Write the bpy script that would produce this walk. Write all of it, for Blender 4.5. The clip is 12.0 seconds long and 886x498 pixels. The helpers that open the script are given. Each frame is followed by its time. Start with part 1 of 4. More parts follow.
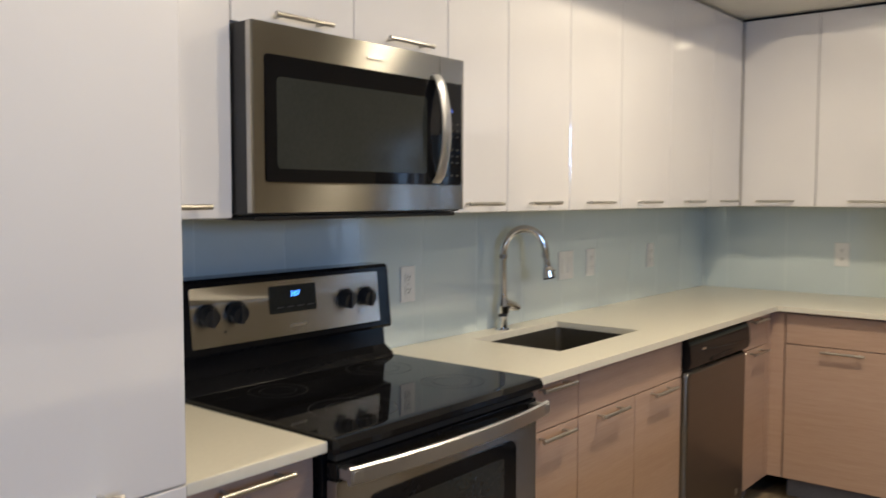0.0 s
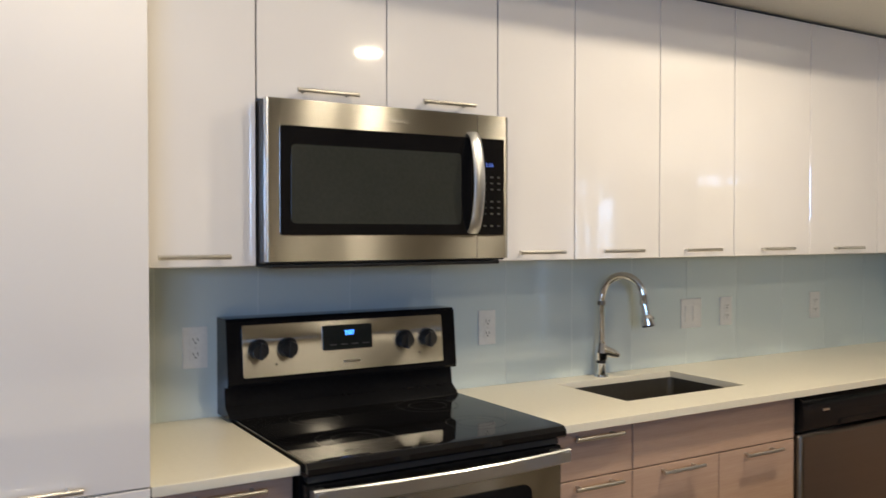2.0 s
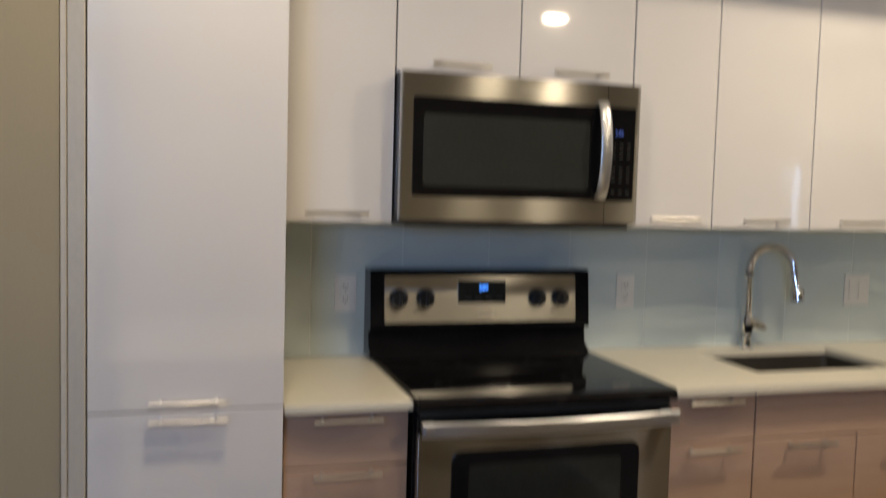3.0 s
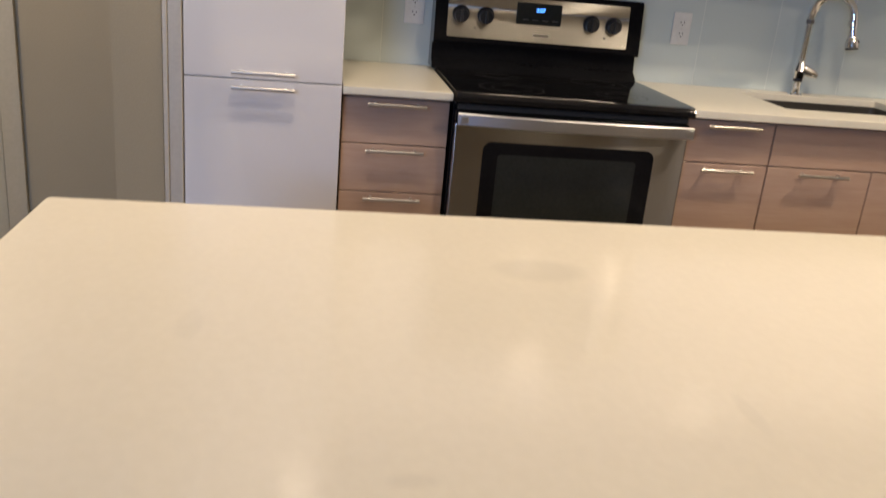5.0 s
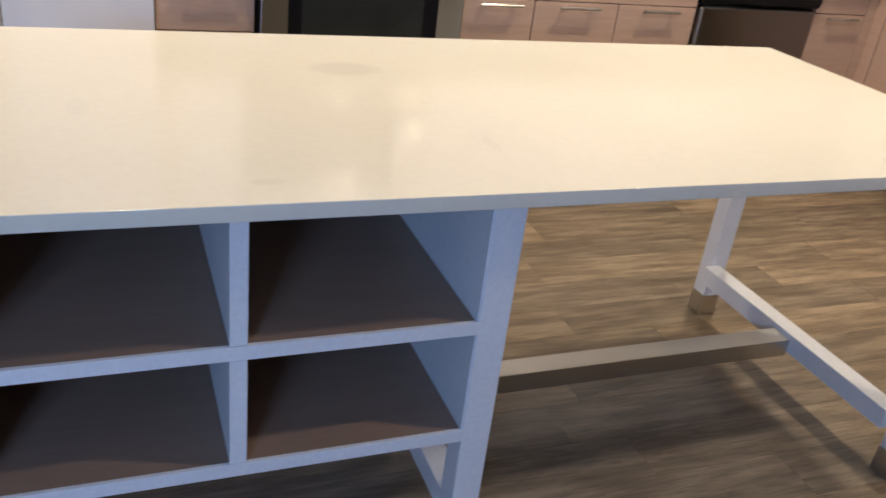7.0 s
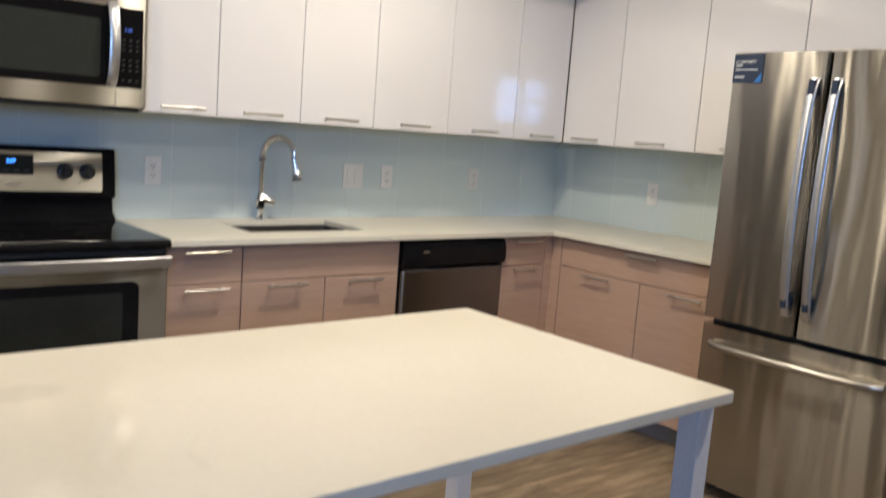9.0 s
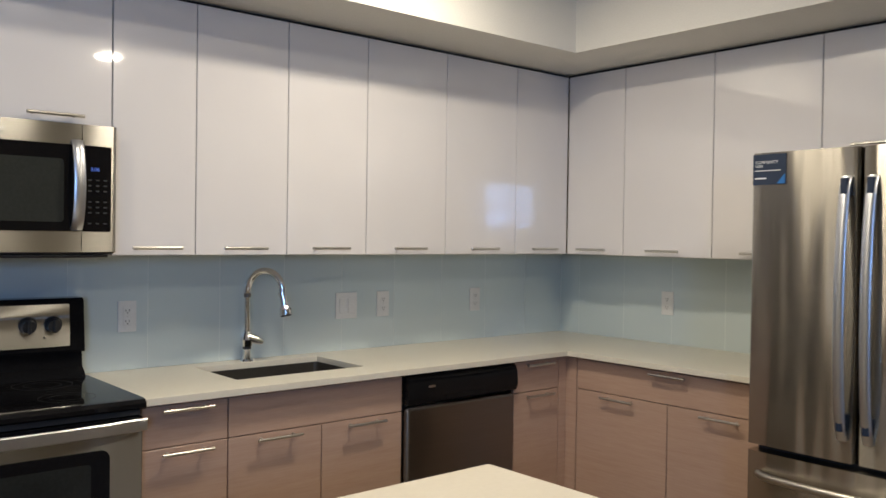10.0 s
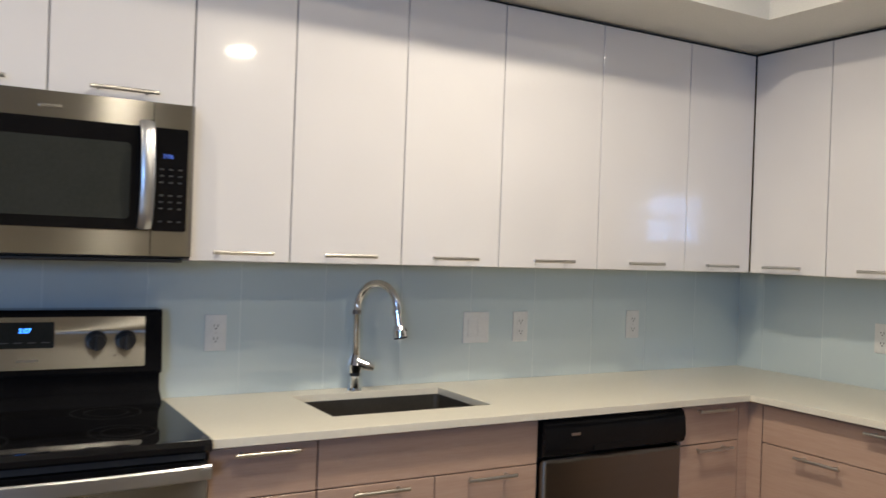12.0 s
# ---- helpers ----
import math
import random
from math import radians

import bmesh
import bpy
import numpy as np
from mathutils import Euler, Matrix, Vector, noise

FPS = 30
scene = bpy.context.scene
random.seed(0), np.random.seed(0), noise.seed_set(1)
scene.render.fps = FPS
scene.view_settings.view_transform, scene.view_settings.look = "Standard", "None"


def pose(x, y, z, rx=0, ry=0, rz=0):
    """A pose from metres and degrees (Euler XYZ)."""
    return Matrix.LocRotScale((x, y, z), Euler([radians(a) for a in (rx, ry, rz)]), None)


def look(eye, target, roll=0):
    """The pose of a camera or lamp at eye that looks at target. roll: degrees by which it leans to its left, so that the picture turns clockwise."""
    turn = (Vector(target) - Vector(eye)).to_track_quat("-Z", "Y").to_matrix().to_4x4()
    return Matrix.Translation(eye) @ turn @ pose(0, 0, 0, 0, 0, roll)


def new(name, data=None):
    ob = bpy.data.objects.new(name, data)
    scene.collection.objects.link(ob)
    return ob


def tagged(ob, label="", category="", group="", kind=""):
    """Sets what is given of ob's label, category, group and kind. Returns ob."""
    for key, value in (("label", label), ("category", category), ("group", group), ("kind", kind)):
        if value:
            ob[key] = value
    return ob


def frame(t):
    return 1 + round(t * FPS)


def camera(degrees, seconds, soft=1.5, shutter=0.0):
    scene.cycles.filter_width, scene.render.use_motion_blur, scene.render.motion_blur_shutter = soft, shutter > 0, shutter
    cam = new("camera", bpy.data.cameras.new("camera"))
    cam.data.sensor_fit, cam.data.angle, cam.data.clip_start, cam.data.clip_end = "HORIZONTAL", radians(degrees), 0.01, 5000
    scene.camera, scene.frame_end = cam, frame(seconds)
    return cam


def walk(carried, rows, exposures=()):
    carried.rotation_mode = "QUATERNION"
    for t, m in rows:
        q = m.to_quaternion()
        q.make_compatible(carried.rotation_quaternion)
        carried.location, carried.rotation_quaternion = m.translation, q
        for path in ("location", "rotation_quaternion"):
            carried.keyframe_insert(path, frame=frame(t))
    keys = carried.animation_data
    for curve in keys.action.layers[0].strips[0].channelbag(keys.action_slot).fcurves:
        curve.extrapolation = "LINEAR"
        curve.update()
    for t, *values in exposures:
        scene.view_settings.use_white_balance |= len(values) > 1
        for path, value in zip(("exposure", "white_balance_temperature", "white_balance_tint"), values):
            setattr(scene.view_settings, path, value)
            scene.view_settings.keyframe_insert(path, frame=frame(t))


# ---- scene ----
cam = camera(55.0, 12.0, soft=1.5, shutter=0.5)
PATH = [
    (0, (-1.183, -1.904, 1.418), (0.362, -0.64, 1.292), 0.1),
    (0.4, (-1.129, -2.078, 1.418), (0.283, -0.677, 1.215), 1.1),
    (0.5, (-1.116, -2.121, 1.418), (0.283, -0.712, 1.177), 1.4),
    (0.6, (-1.096, -2.147, 1.42), (0.265, -0.708, 1.145), 1.8),
    (1, (-1.016, -2.253, 1.428), (0.126, -0.622, 1.238), 1.9),
    (1.5, (-0.848, -2.38, 1.429), (0.261, -0.725, 1.253), 4.5),
    (2, (-0.737, -2.487, 1.453), (0.298, -0.776, 1.415), -0.0),
    (2.5, (-0.676, -2.599, 1.465), (0.052, -0.737, 1.412), 1.2),
    (2.9, (-0.587, -2.725, 1.46), (0.013, -0.818, 1.4), 1.4),
    (3, (-0.565, -2.756, 1.459), (0.003, -0.843, 1.326), 1.6),
    (3.1, (-0.557, -2.767, 1.454), (0.002, -0.858, 1.245), 1.4),
    (3.4, (-0.533, -2.798, 1.439), (0.0, -0.91, 1.052), 2.1),
    (3.5, (-0.525, -2.809, 1.434), (-0.013, -0.928, 0.984), 2.5),
    (3.6, (-0.533, -2.818, 1.437), (-0.043, -0.946, 0.935), 2.4),
    (3.7, (-0.532, -2.816, 1.426), (-0.07, -0.946, 0.889), 2.6),
    (5.3, (-0.382, -3.338, 1.297), (-0.12, -1.495, 0.565), 4.7),
    (5.5, (-0.381, -3.426, 1.292), (-0.156, -1.626, 0.45), 3.8),
    (6, (-0.404, -3.544, 1.294), (-0.114, -1.802, 0.355), 5.7),
    (6.5, (-0.467, -3.599, 1.319), (0.021, -1.885, 0.411), 5.6),
    (7, (-0.503, -3.635, 1.326), (0.21, -1.996, 0.429), 7.2),
    (7.2, (-0.486, -3.632, 1.317), (0.283, -1.969, 0.515), 7.0),
    (7.4, (-0.484, -3.653, 1.337), (0.389, -2.003, 0.619), 7.1),
    (7.5, (-0.483, -3.663, 1.347), (0.431, -2.023, 0.659), 7.0),
    (7.6, (-0.478, -3.669, 1.348), (0.474, -2.035, 0.696), 6.1),
    (7.7, (-0.473, -3.675, 1.349), (0.504, -2.052, 0.708), 5.5),
    (9.3, (-0.417, -3.51, 1.401), (0.894, -2.009, 1.24), 3.0),
    (9.5, (-0.365, -3.446, 1.423), (0.946, -1.939, 1.324), 1.6),
    (10, (-0.272, -3.307, 1.445), (1.027, -1.787, 1.417), 0.8),
    (10.5, (-0.217, -3.197, 1.438), (0.992, -1.605, 1.381), 1.1),
    (10.9, (-0.144, -3.079, 1.457), (1.025, -1.456, 1.43), 3.7),
    (11, (-0.126, -3.049, 1.462), (0.995, -1.393, 1.483), 3.7),
    (11.1, (-0.109, -3.014, 1.461), (0.972, -1.333, 1.536), 3.0),
    (11.4, (-0.058, -2.908, 1.458), (0.906, -1.156, 1.496), 2.3),
    (11.5, (-0.041, -2.873, 1.457), (0.949, -1.136, 1.449), 2.5),
    (11.6, (0.002, -2.862, 1.452), (0.994, -1.126, 1.42), 2.3),
    (12, (0.172, -2.817, 1.432), (1.174, -1.087, 1.426), 2.0),
]
EXPOSURES = [(0, 0.0, 6800, 4), (0.5, 0.01, 7100, 5), (1, 0.05, 7200, 5), (2, 0.05, 6900, 4), (2.5, -0.02, 7150, 5), (3, -0.33, 7100, 5), (3.5, -0.08, 7550, 8), (5.5, 0.15, 6850, 11), (6, 0.52, 6700, 9),
             (6.5, 0.38, 6650, 7), (7, 0.32, 6450, 8), (7.5, 0.05, 6400, 8), (9.5, 0.15, 6150, 5), (10, -0.24, 6250, 5), (10.5, 0.02, 6270, 5), (11, 0.05, 6300, 5), (11.5, -0.05, 6300, 5), (12, 0.0, 6280, 5)]
walk(cam, [(t, look(eye, target, roll)) for t, eye, target, roll in PATH], EXPOSURES)

# ---------- light ----------
world = bpy.data.worlds.new("world")
scene.world = world
world.use_nodes = True
sky = world.node_tree.nodes.new("ShaderNodeTexSky")
sky.sky_type, sky.sun_disc = "NISHITA", False
sky.sun_elevation, sky.sun_rotation = radians(35), radians(200)
world.node_tree.links.new(sky.outputs[0], world.node_tree.nodes["Background"].inputs[0])
world.node_tree.nodes["Background"].inputs[1].default_value = 0.1

CEIL = 2.65
# The last entry is an added, unseen lamp that brightens the door wall.
DOWNLIGHTS = [(1.74, -3.2, 0.66), (1.66, -1.27, 0.82), (0.80, -1.67, 0.35), (-0.45, -1.30, 0.44), (-2.1, -0.85, 1.2)]
LAMP_W, LAMP_COLOR = 29.0, (1.0, 0.84, 0.66)
WINDOW_W, WINDOW_COLOR = 122.0, (0.28, 0.50, 1.0)


def area(name, m, sx, sy, watts, color, disk=False):
    d = bpy.data.lights.new(name, "AREA")
    d.shape = "DISK" if disk else "RECTANGLE"
    d.size = sx
    if not disk:
        d.size_y = sy
    d.energy, d.color = watts, color
    ob = new(name, d)
    ob.matrix_world = m
    return ob


for lx, ly, share in DOWNLIGHTS:
    area("downlight_lamp", pose(lx, ly, CEIL - 0.022), 0.15, 0.15, LAMP_W * share, LAMP_COLOR, True)
area("window_daylight", pose(-2.2, -6.16, 1.92, 90, 0, 0), 1.0, 0.68, WINDOW_W, WINDOW_COLOR)


# ---------- materials ----------
def base_mat(name, color, rough, metal=0.0, coat=0.0):
    m = bpy.data.materials.new(name)
    m.use_nodes = True
    b = m.node_tree.nodes["Principled BSDF"]
    b.inputs["Base Color"].default_value = (*color, 1)
    b.inputs["Roughness"].default_value = rough
    b.inputs["Metallic"].default_value = metal
    b.inputs["Coat Weight"].default_value = coat
    b.inputs["Coat Roughness"].default_value = 0.04
    return m, m.node_tree, b


def coords(nt, scale, offset_by_object=False):
    """World position, stretched by scale, shifted object by object if asked."""
    g = nt.nodes.new("ShaderNodeNewGeometry")
    mp = nt.nodes.new("ShaderNodeMapping")
    mp.inputs["Scale"].default_value = scale
    nt.links.new(g.outputs["Position"], mp.inputs["Vector"])
    if offset_by_object:
        oi = nt.nodes.new("ShaderNodeObjectInfo")
        mul = nt.nodes.new("ShaderNodeMath")
        mul.operation = "MULTIPLY"
        mul.inputs[1].default_value = 37.0
        nt.links.new(oi.outputs["Random"], mul.inputs[0])
        cmb = nt.nodes.new("ShaderNodeCombineXYZ")
        for k in range(3):
            nt.links.new(mul.outputs[0], cmb.inputs[k])
        nt.links.new(cmb.outputs[0], mp.inputs["Location"])
    return mp.outputs[0]


def noise_tex(nt, vec, scale, detail=3.0, rough=0.55):
    n = nt.nodes.new("ShaderNodeTexNoise")
    n.inputs["Scale"].default_value = scale
    n.inputs["Detail"].default_value = detail
    n.inputs["Roughness"].default_value = rough
    nt.links.new(vec, n.inputs["Vector"])
    return n.outputs["Fac"]


def ramp(nt, fac, stops):
    r = nt.nodes.new("ShaderNodeValToRGB")
    e = r.color_ramp.elements
    while len(e) < len(stops):
        e.new(0.5)
    for el, (p, c) in zip(e, stops):
        el.position, el.color = p, (*c, 1)
    nt.links.new(fac, r.inputs[0])
    return r.outputs[0]


def mix(nt, a, b, fac, mode="MIX"):
    m = nt.nodes.new("ShaderNodeMix")
    m.data_type, m.blend_type = "RGBA", mode
    for sock, v in ((m.inputs[0], fac), (m.inputs[6], a), (m.inputs[7], b)):
        if isinstance(v, (int, float)):
            sock.default_value = v
        elif isinstance(v, tuple):
            sock.default_value = (*v, 1)
        else:
            nt.links.new(v, sock)
    return m.outputs[2]


def bump(nt, b, fac, strength, dist=0.002):
    n = nt.nodes.new("ShaderNodeBump")
    n.inputs["Strength"].default_value = strength
    n.inputs["Distance"].default_value = dist
    nt.links.new(fac, n.inputs["Height"])
    nt.links.new(n.outputs[0], b.inputs["Normal"])


def span(nt, fac, lo, hi):
    r = nt.nodes.new("ShaderNodeMapRange")
    r.inputs["To Min"].default_value, r.inputs["To Max"].default_value = lo, hi
    nt.links.new(fac, r.inputs["Value"])
    return r.outputs[0]


def speckled(name, c0, c1, rough, scale=6.0, fine=90.0, metal=0.0, coat=0.0, bumpy=0.05, wobble=0.06, spec=0.5, speck=0.9):
    """Two scales of variation: broad drift of tone and a fine grain, with a little relief."""
    m, nt, b = base_mat(name, c0, rough, metal, coat)
    b.inputs["Specular IOR Level"].default_value = spec
    v = coords(nt, (1, 1, 1))
    big, small = noise_tex(nt, v, scale), noise_tex(nt, v, fine, 2.0)
    col = ramp(nt, big, [(0.3, c0), (0.7, c1)])
    col = mix(nt, col, ramp(nt, small, [(0.35, tuple(k * speck for k in c0)), (0.65, c1)]), 0.35)
    nt.links.new(col, b.inputs["Base Color"])
    nt.links.new(span(nt, big, max(0.02, rough - wobble), rough + wobble), b.inputs["Roughness"])
    if bumpy:
        bump(nt, b, small, bumpy, 0.001)
    return m


def lacquer():
    m, nt, b = base_mat("white_gloss_lacquer", (0.80, 0.78, 0.78), 0.2, 0, 1.0)
    b.inputs["Coat IOR"].default_value = 1.8
    b.inputs["Specular IOR Level"].default_value = 0.3
    v = coords(nt, (1, 1, 1), True)
    big = noise_tex(nt, v, 2.2, 2)
    nt.links.new(ramp(nt, big, [(0.3, (0.78, 0.76, 0.765)), (0.7, (0.82, 0.80, 0.80))]), b.inputs["Base Color"])
    nt.links.new(span(nt, noise_tex(nt, v, 14, 3), 0.14, 0.26), b.inputs["Roughness"])
    bump(nt, b, noise_tex(nt, v, 9, 1), 0.07, 0.002)
    return m


def wood(name, dark, mid, light, rough, grain=(1.4, 1.4, 26.0)):
    """Laminate with its grain along the long way."""
    m, nt, b = base_mat(name, mid, rough, 0, 0.12)
    v = coords(nt, grain, True)
    f1, f2 = noise_tex(nt, v, 2.0, 5, 0.62), noise_tex(nt, v, 9.0, 3, 0.6)
    col = ramp(nt, f1, [(0.28, dark), (0.5, mid), (0.74, light)])
    col = mix(nt, col, ramp(nt, f2, [(0.36, dark), (0.6, light)]), 0.35)
    nt.links.new(col, b.inputs["Base Color"])
    nt.links.new(span(nt, f2, rough - 0.06, rough + 0.08), b.inputs["Roughness"])
    bump(nt, b, f2, 0.08, 0.001)
    return m


def plank_wood():
    """Weathered oak look: broad tone from plank to plank, drawn-out blotches and a fine grain."""
    m, nt, b = base_mat("grey_brown_vinyl_plank", (0.2, 0.15, 0.1), 0.42, 0, 0.1)
    f1 = noise_tex(nt, coords(nt, (2.4, 17.0, 1.0), True), 1.5, 5, 0.6)
    f2 = noise_tex(nt, coords(nt, (2.0, 30.0, 1.0), True), 5, 4, 0.65)
    f3 = noise_tex(nt, coords(nt, (6.0, 26.0, 1.0), True), 2.2, 3, 0.7)
    col = ramp(nt, f1, [(0.30, (0.12, 0.088, 0.06)), (0.47, (0.225, 0.17, 0.115)), (0.64, (0.41, 0.325, 0.225))])
    col = mix(nt, col, ramp(nt, f2, [(0.34, (0.10, 0.075, 0.055)), (0.62, (0.37, 0.295, 0.21))]), 0.3)
    col = mix(nt, col, (0.07, 0.05, 0.035), ramp(nt, f3, [(0.60, (0, 0, 0)), (0.72, (0.4, 0.4, 0.4))]))
    oi = nt.nodes.new("ShaderNodeObjectInfo")
    tone = ramp(nt, oi.outputs["Random"], [(0.0, (0.65, 0.66, 0.68)), (0.5, (0.86, 0.85, 0.83)), (1.0, (1.07, 1.03, 0.97))])
    nt.links.new(mix(nt, col, tone, 1.0, "MULTIPLY"), b.inputs["Base Color"])
    nt.links.new(span(nt, f2, 0.30, 0.46), b.inputs["Roughness"])
    bump(nt, b, f2, 0.15, 0.001)
    return m


def steel(name, color, rough, aniso=0.75, grain=(1.2, 1.2, 80), coat=0.0, ripple=0.0):
    m, nt, b = base_mat(name, color, rough, 1.0, coat)
    b.inputs["Anisotropic"].default_value = aniso
    b.inputs["Anisotropic Rotation"].default_value = 0.25
    t = nt.nodes.new("ShaderNodeTangent")
    t.direction_type, t.axis = "RADIAL", "Z"
    nt.links.new(t.outputs[0], b.inputs["Tangent"])
    v = coords(nt, grain)
    f = noise_tex(nt, v, 1.0, 3)
    nt.links.new(ramp(nt, f, [(0.3, tuple(k * 0.965 for k in color)), (0.7, color)]), b.inputs["Base Color"])
    if ripple:
        bump(nt, b, noise_tex(nt, coords(nt, (1.0, 5.0, 0.7)), 1.6, 1), ripple, 0.02)
    return m


def glow(name, color, strength):
    m, nt, b = base_mat(name, color, 0.4)
    b.inputs["Emission Color"].default_value = (*color, 1)
    b.inputs["Emission Strength"].default_value = strength
    return m


def glass_tile():
    m, nt, b = base_mat("pale_blue_back_painted_glass", (0.40, 0.52, 0.54), 0.16, 0, 0.9)
    b.inputs["Coat IOR"].default_value = 1.6
    v = coords(nt, (1, 1, 1), True)
    nt.links.new(ramp(nt, noise_tex(nt, v, 1.5, 2), [(0.3, (0.59, 0.68, 0.695)), (0.7, (0.615, 0.705, 0.715))]), b.inputs["Base Color"])
    bump(nt, b, noise_tex(nt, v, 6, 1), 0.06, 0.003)
    return m


def smudged_quartz():
    """The island's quartz, with a dull dried smudge and a few faint drips on it."""
    m = speckled("smudged_cream_quartz", (0.70, 0.65, 0.54), (0.725, 0.675, 0.57), 0.11, 3.0, 70.0, coat=0.0, bumpy=0.0, wobble=0.03, spec=0.28, speck=0.965)
    nt, b = m.node_tree, m.node_tree.nodes["Principled BSDF"]
    old = b.inputs["Base Color"].links[0].from_socket
    g = nt.nodes.new("ShaderNodeNewGeometry")
    total = None
    for x, y, rx, ry, amount in ((-0.045, -1.96, 0.085, 0.055, 0.36), (-0.3, -2.53, 0.03, 0.012, 0.25), (-0.55, -2.2, 0.02, 0.05, 0.15), (0.1, -2.4, 0.012, 0.05, 0.18)):
        mp = nt.nodes.new("ShaderNodeMapping")
        mp.vector_type = "POINT"
        mp.inputs["Location"].default_value = (-x / rx, -y / ry, 0)
        mp.inputs["Scale"].default_value = (1 / rx, 1 / ry, 0)
        nt.links.new(g.outputs["Position"], mp.inputs["Vector"])
        ln = nt.nodes.new("ShaderNodeVectorMath")
        ln.operation = "LENGTH"
        nt.links.new(mp.outputs[0], ln.inputs[0])
        r = nt.nodes.new("ShaderNodeMapRange")
        r.interpolation_type = "SMOOTHSTEP"
        r.inputs["From Min"].default_value, r.inputs["From Max"].default_value = 1.15, 0.55
        r.inputs["To Max"].default_value = amount
        nt.links.new(ln.outputs["Value"], r.inputs["Value"])
        if total is None:
            total = r.outputs[0]
        else:
            ad = nt.nodes.new("ShaderNodeMath")
            nt.links.new(total, ad.inputs[0])
            nt.links.new(r.outputs[0], ad.inputs[1])
            total = ad.outputs[0]
    nt.links.new(mix(nt, old, (0.52, 0.49, 0.42), total), b.inputs["Base Color"])
    return m


LACQUER = lacquer()
CARCASS = speckled("white_melamine", (0.62, 0.6, 0.58), (0.68, 0.66, 0.64), 0.5)
TAUPE = wood("taupe_oak_laminate", (0.44, 0.292, 0.214), (0.48, 0.327, 0.247), (0.52, 0.365, 0.281), 0.38)
QUARTZ = speckled("cream_quartz", (0.72, 0.68, 0.575), (0.75, 0.71, 0.605), 0.3, 3.0, 70.0, coat=0.14, bumpy=0.0, wobble=0.02, spec=0.3, speck=0.95)
ISLAND_QUARTZ = smudged_quartz()
GLASS_TILE = glass_tile()
GROUT = speckled("pale_grout", (0.66, 0.73, 0.73), (0.70, 0.77, 0.76), 0.6)
STEEL = steel("brushed_stainless", (0.39, 0.39, 0.39), 0.215, 1.0)
FRIDGE_STEEL = steel("rippled_brushed_stainless", (0.46, 0.43, 0.38), 0.21, 1.0, ripple=0.5)
MILD_STEEL = steel("soft_brushed_stainless", (0.52, 0.505, 0.475), 0.215, 1.0)
DARK_STEEL = steel("brushed_dark_stainless", (0.215, 0.20, 0.188), 0.3, 0.94)
BAR_NICKEL = steel("brushed_nickel_bar", (0.62, 0.60, 0.57), 0.33, 0.3)
FREEZER_BAR = steel("dull_steel_bar", (0.44, 0.415, 0.375), 0.34, 0.4)
SATIN = steel("satin_nickel", (0.66, 0.65, 0.63), 0.28, 0.3)
PANEL_STEEL = steel("fine_brushed_panel", (0.62, 0.61, 0.59), 0.27, 0.9)
BAR_STEEL = steel("polished_bar_steel", (0.56, 0.54, 0.51), 0.36, 0.3)
HANDLE_STEEL = steel("neutral_brushed_handle", (0.60, 0.62, 0.66), 0.33, 0.4)
CHROME = base_mat("polished_chrome", (0.80, 0.80, 0.81), 0.09, 1.0)[0]
BLACK = speckled("black_enamel", (0.006, 0.006, 0.007), (0.010, 0.010, 0.011), 0.1, bumpy=0.0, wobble=0.02, spec=0.15)
BLACK_GLASS = speckled("black_ceramic_glass", (0.005, 0.005, 0.006), (0.008, 0.008, 0.009), 0.035, bumpy=0.0, wobble=0.012, spec=0.32)
SMOKED = speckled("smoked_door_glass", (0.018, 0.021, 0.019), (0.026, 0.029, 0.027), 0.12, bumpy=0.0, wobble=0.02, spec=0.4)
MESH_GLASS = speckled("mesh_backed_door_glass", (0.028, 0.031, 0.028), (0.035, 0.038, 0.035), 0.12, bumpy=0.0, wobble=0.02, spec=0.42)
PLASTIC = speckled("black_plastic", (0.014, 0.014, 0.015), (0.022, 0.022, 0.023), 0.42)
GREY_PLASTIC = speckled("charcoal_plastic", (0.05, 0.05, 0.052), (0.07, 0.07, 0.072), 0.45)
WHITE_PLASTIC = speckled("white_plastic", (0.76, 0.76, 0.74), (0.8, 0.8, 0.78), 0.35, bumpy=0.01)
HOLE = speckled("dark_slot", (0.02, 0.02, 0.02), (0.03, 0.03, 0.03), 0.6, bumpy=0.0)
WALL = speckled("tan_wall_paint", (0.36, 0.305, 0.205), (0.39, 0.332, 0.225), 0.7, 2.0, 220.0, bumpy=0.12)
CEILING = speckled("white_ceiling_paint", (0.74, 0.73, 0.69), (0.78, 0.77, 0.73), 0.8, 2.0, 180.0, bumpy=0.15)
DOOR_PAINT = speckled("beige_door_paint", (0.46, 0.405, 0.285), (0.50, 0.44, 0.315), 0.4, bumpy=0.03)
PANEL_PAINT = speckled("warm_grey_panel_paint", (0.54, 0.50, 0.435), (0.58, 0.54, 0.47), 0.45, bumpy=0.03)
TRIM = speckled("semi_gloss_trim_paint", (0.70, 0.68, 0.60), (0.74, 0.72, 0.65), 0.35, bumpy=0.03)
ISLAND = speckled("white_island_paint", (0.72, 0.72, 0.74), (0.78, 0.78, 0.80), 0.38, 3.0, 120.0, bumpy=0.04)
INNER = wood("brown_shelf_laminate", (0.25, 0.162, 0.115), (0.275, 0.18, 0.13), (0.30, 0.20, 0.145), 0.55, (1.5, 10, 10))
SINK = speckled("dark_composite_sink", (0.026, 0.023, 0.019), (0.04, 0.036, 0.03), 0.5)
TOE = speckled("grey_toe_kick", (0.16, 0.165, 0.19), (0.2, 0.205, 0.23), 0.5)
PLANK = plank_wood()
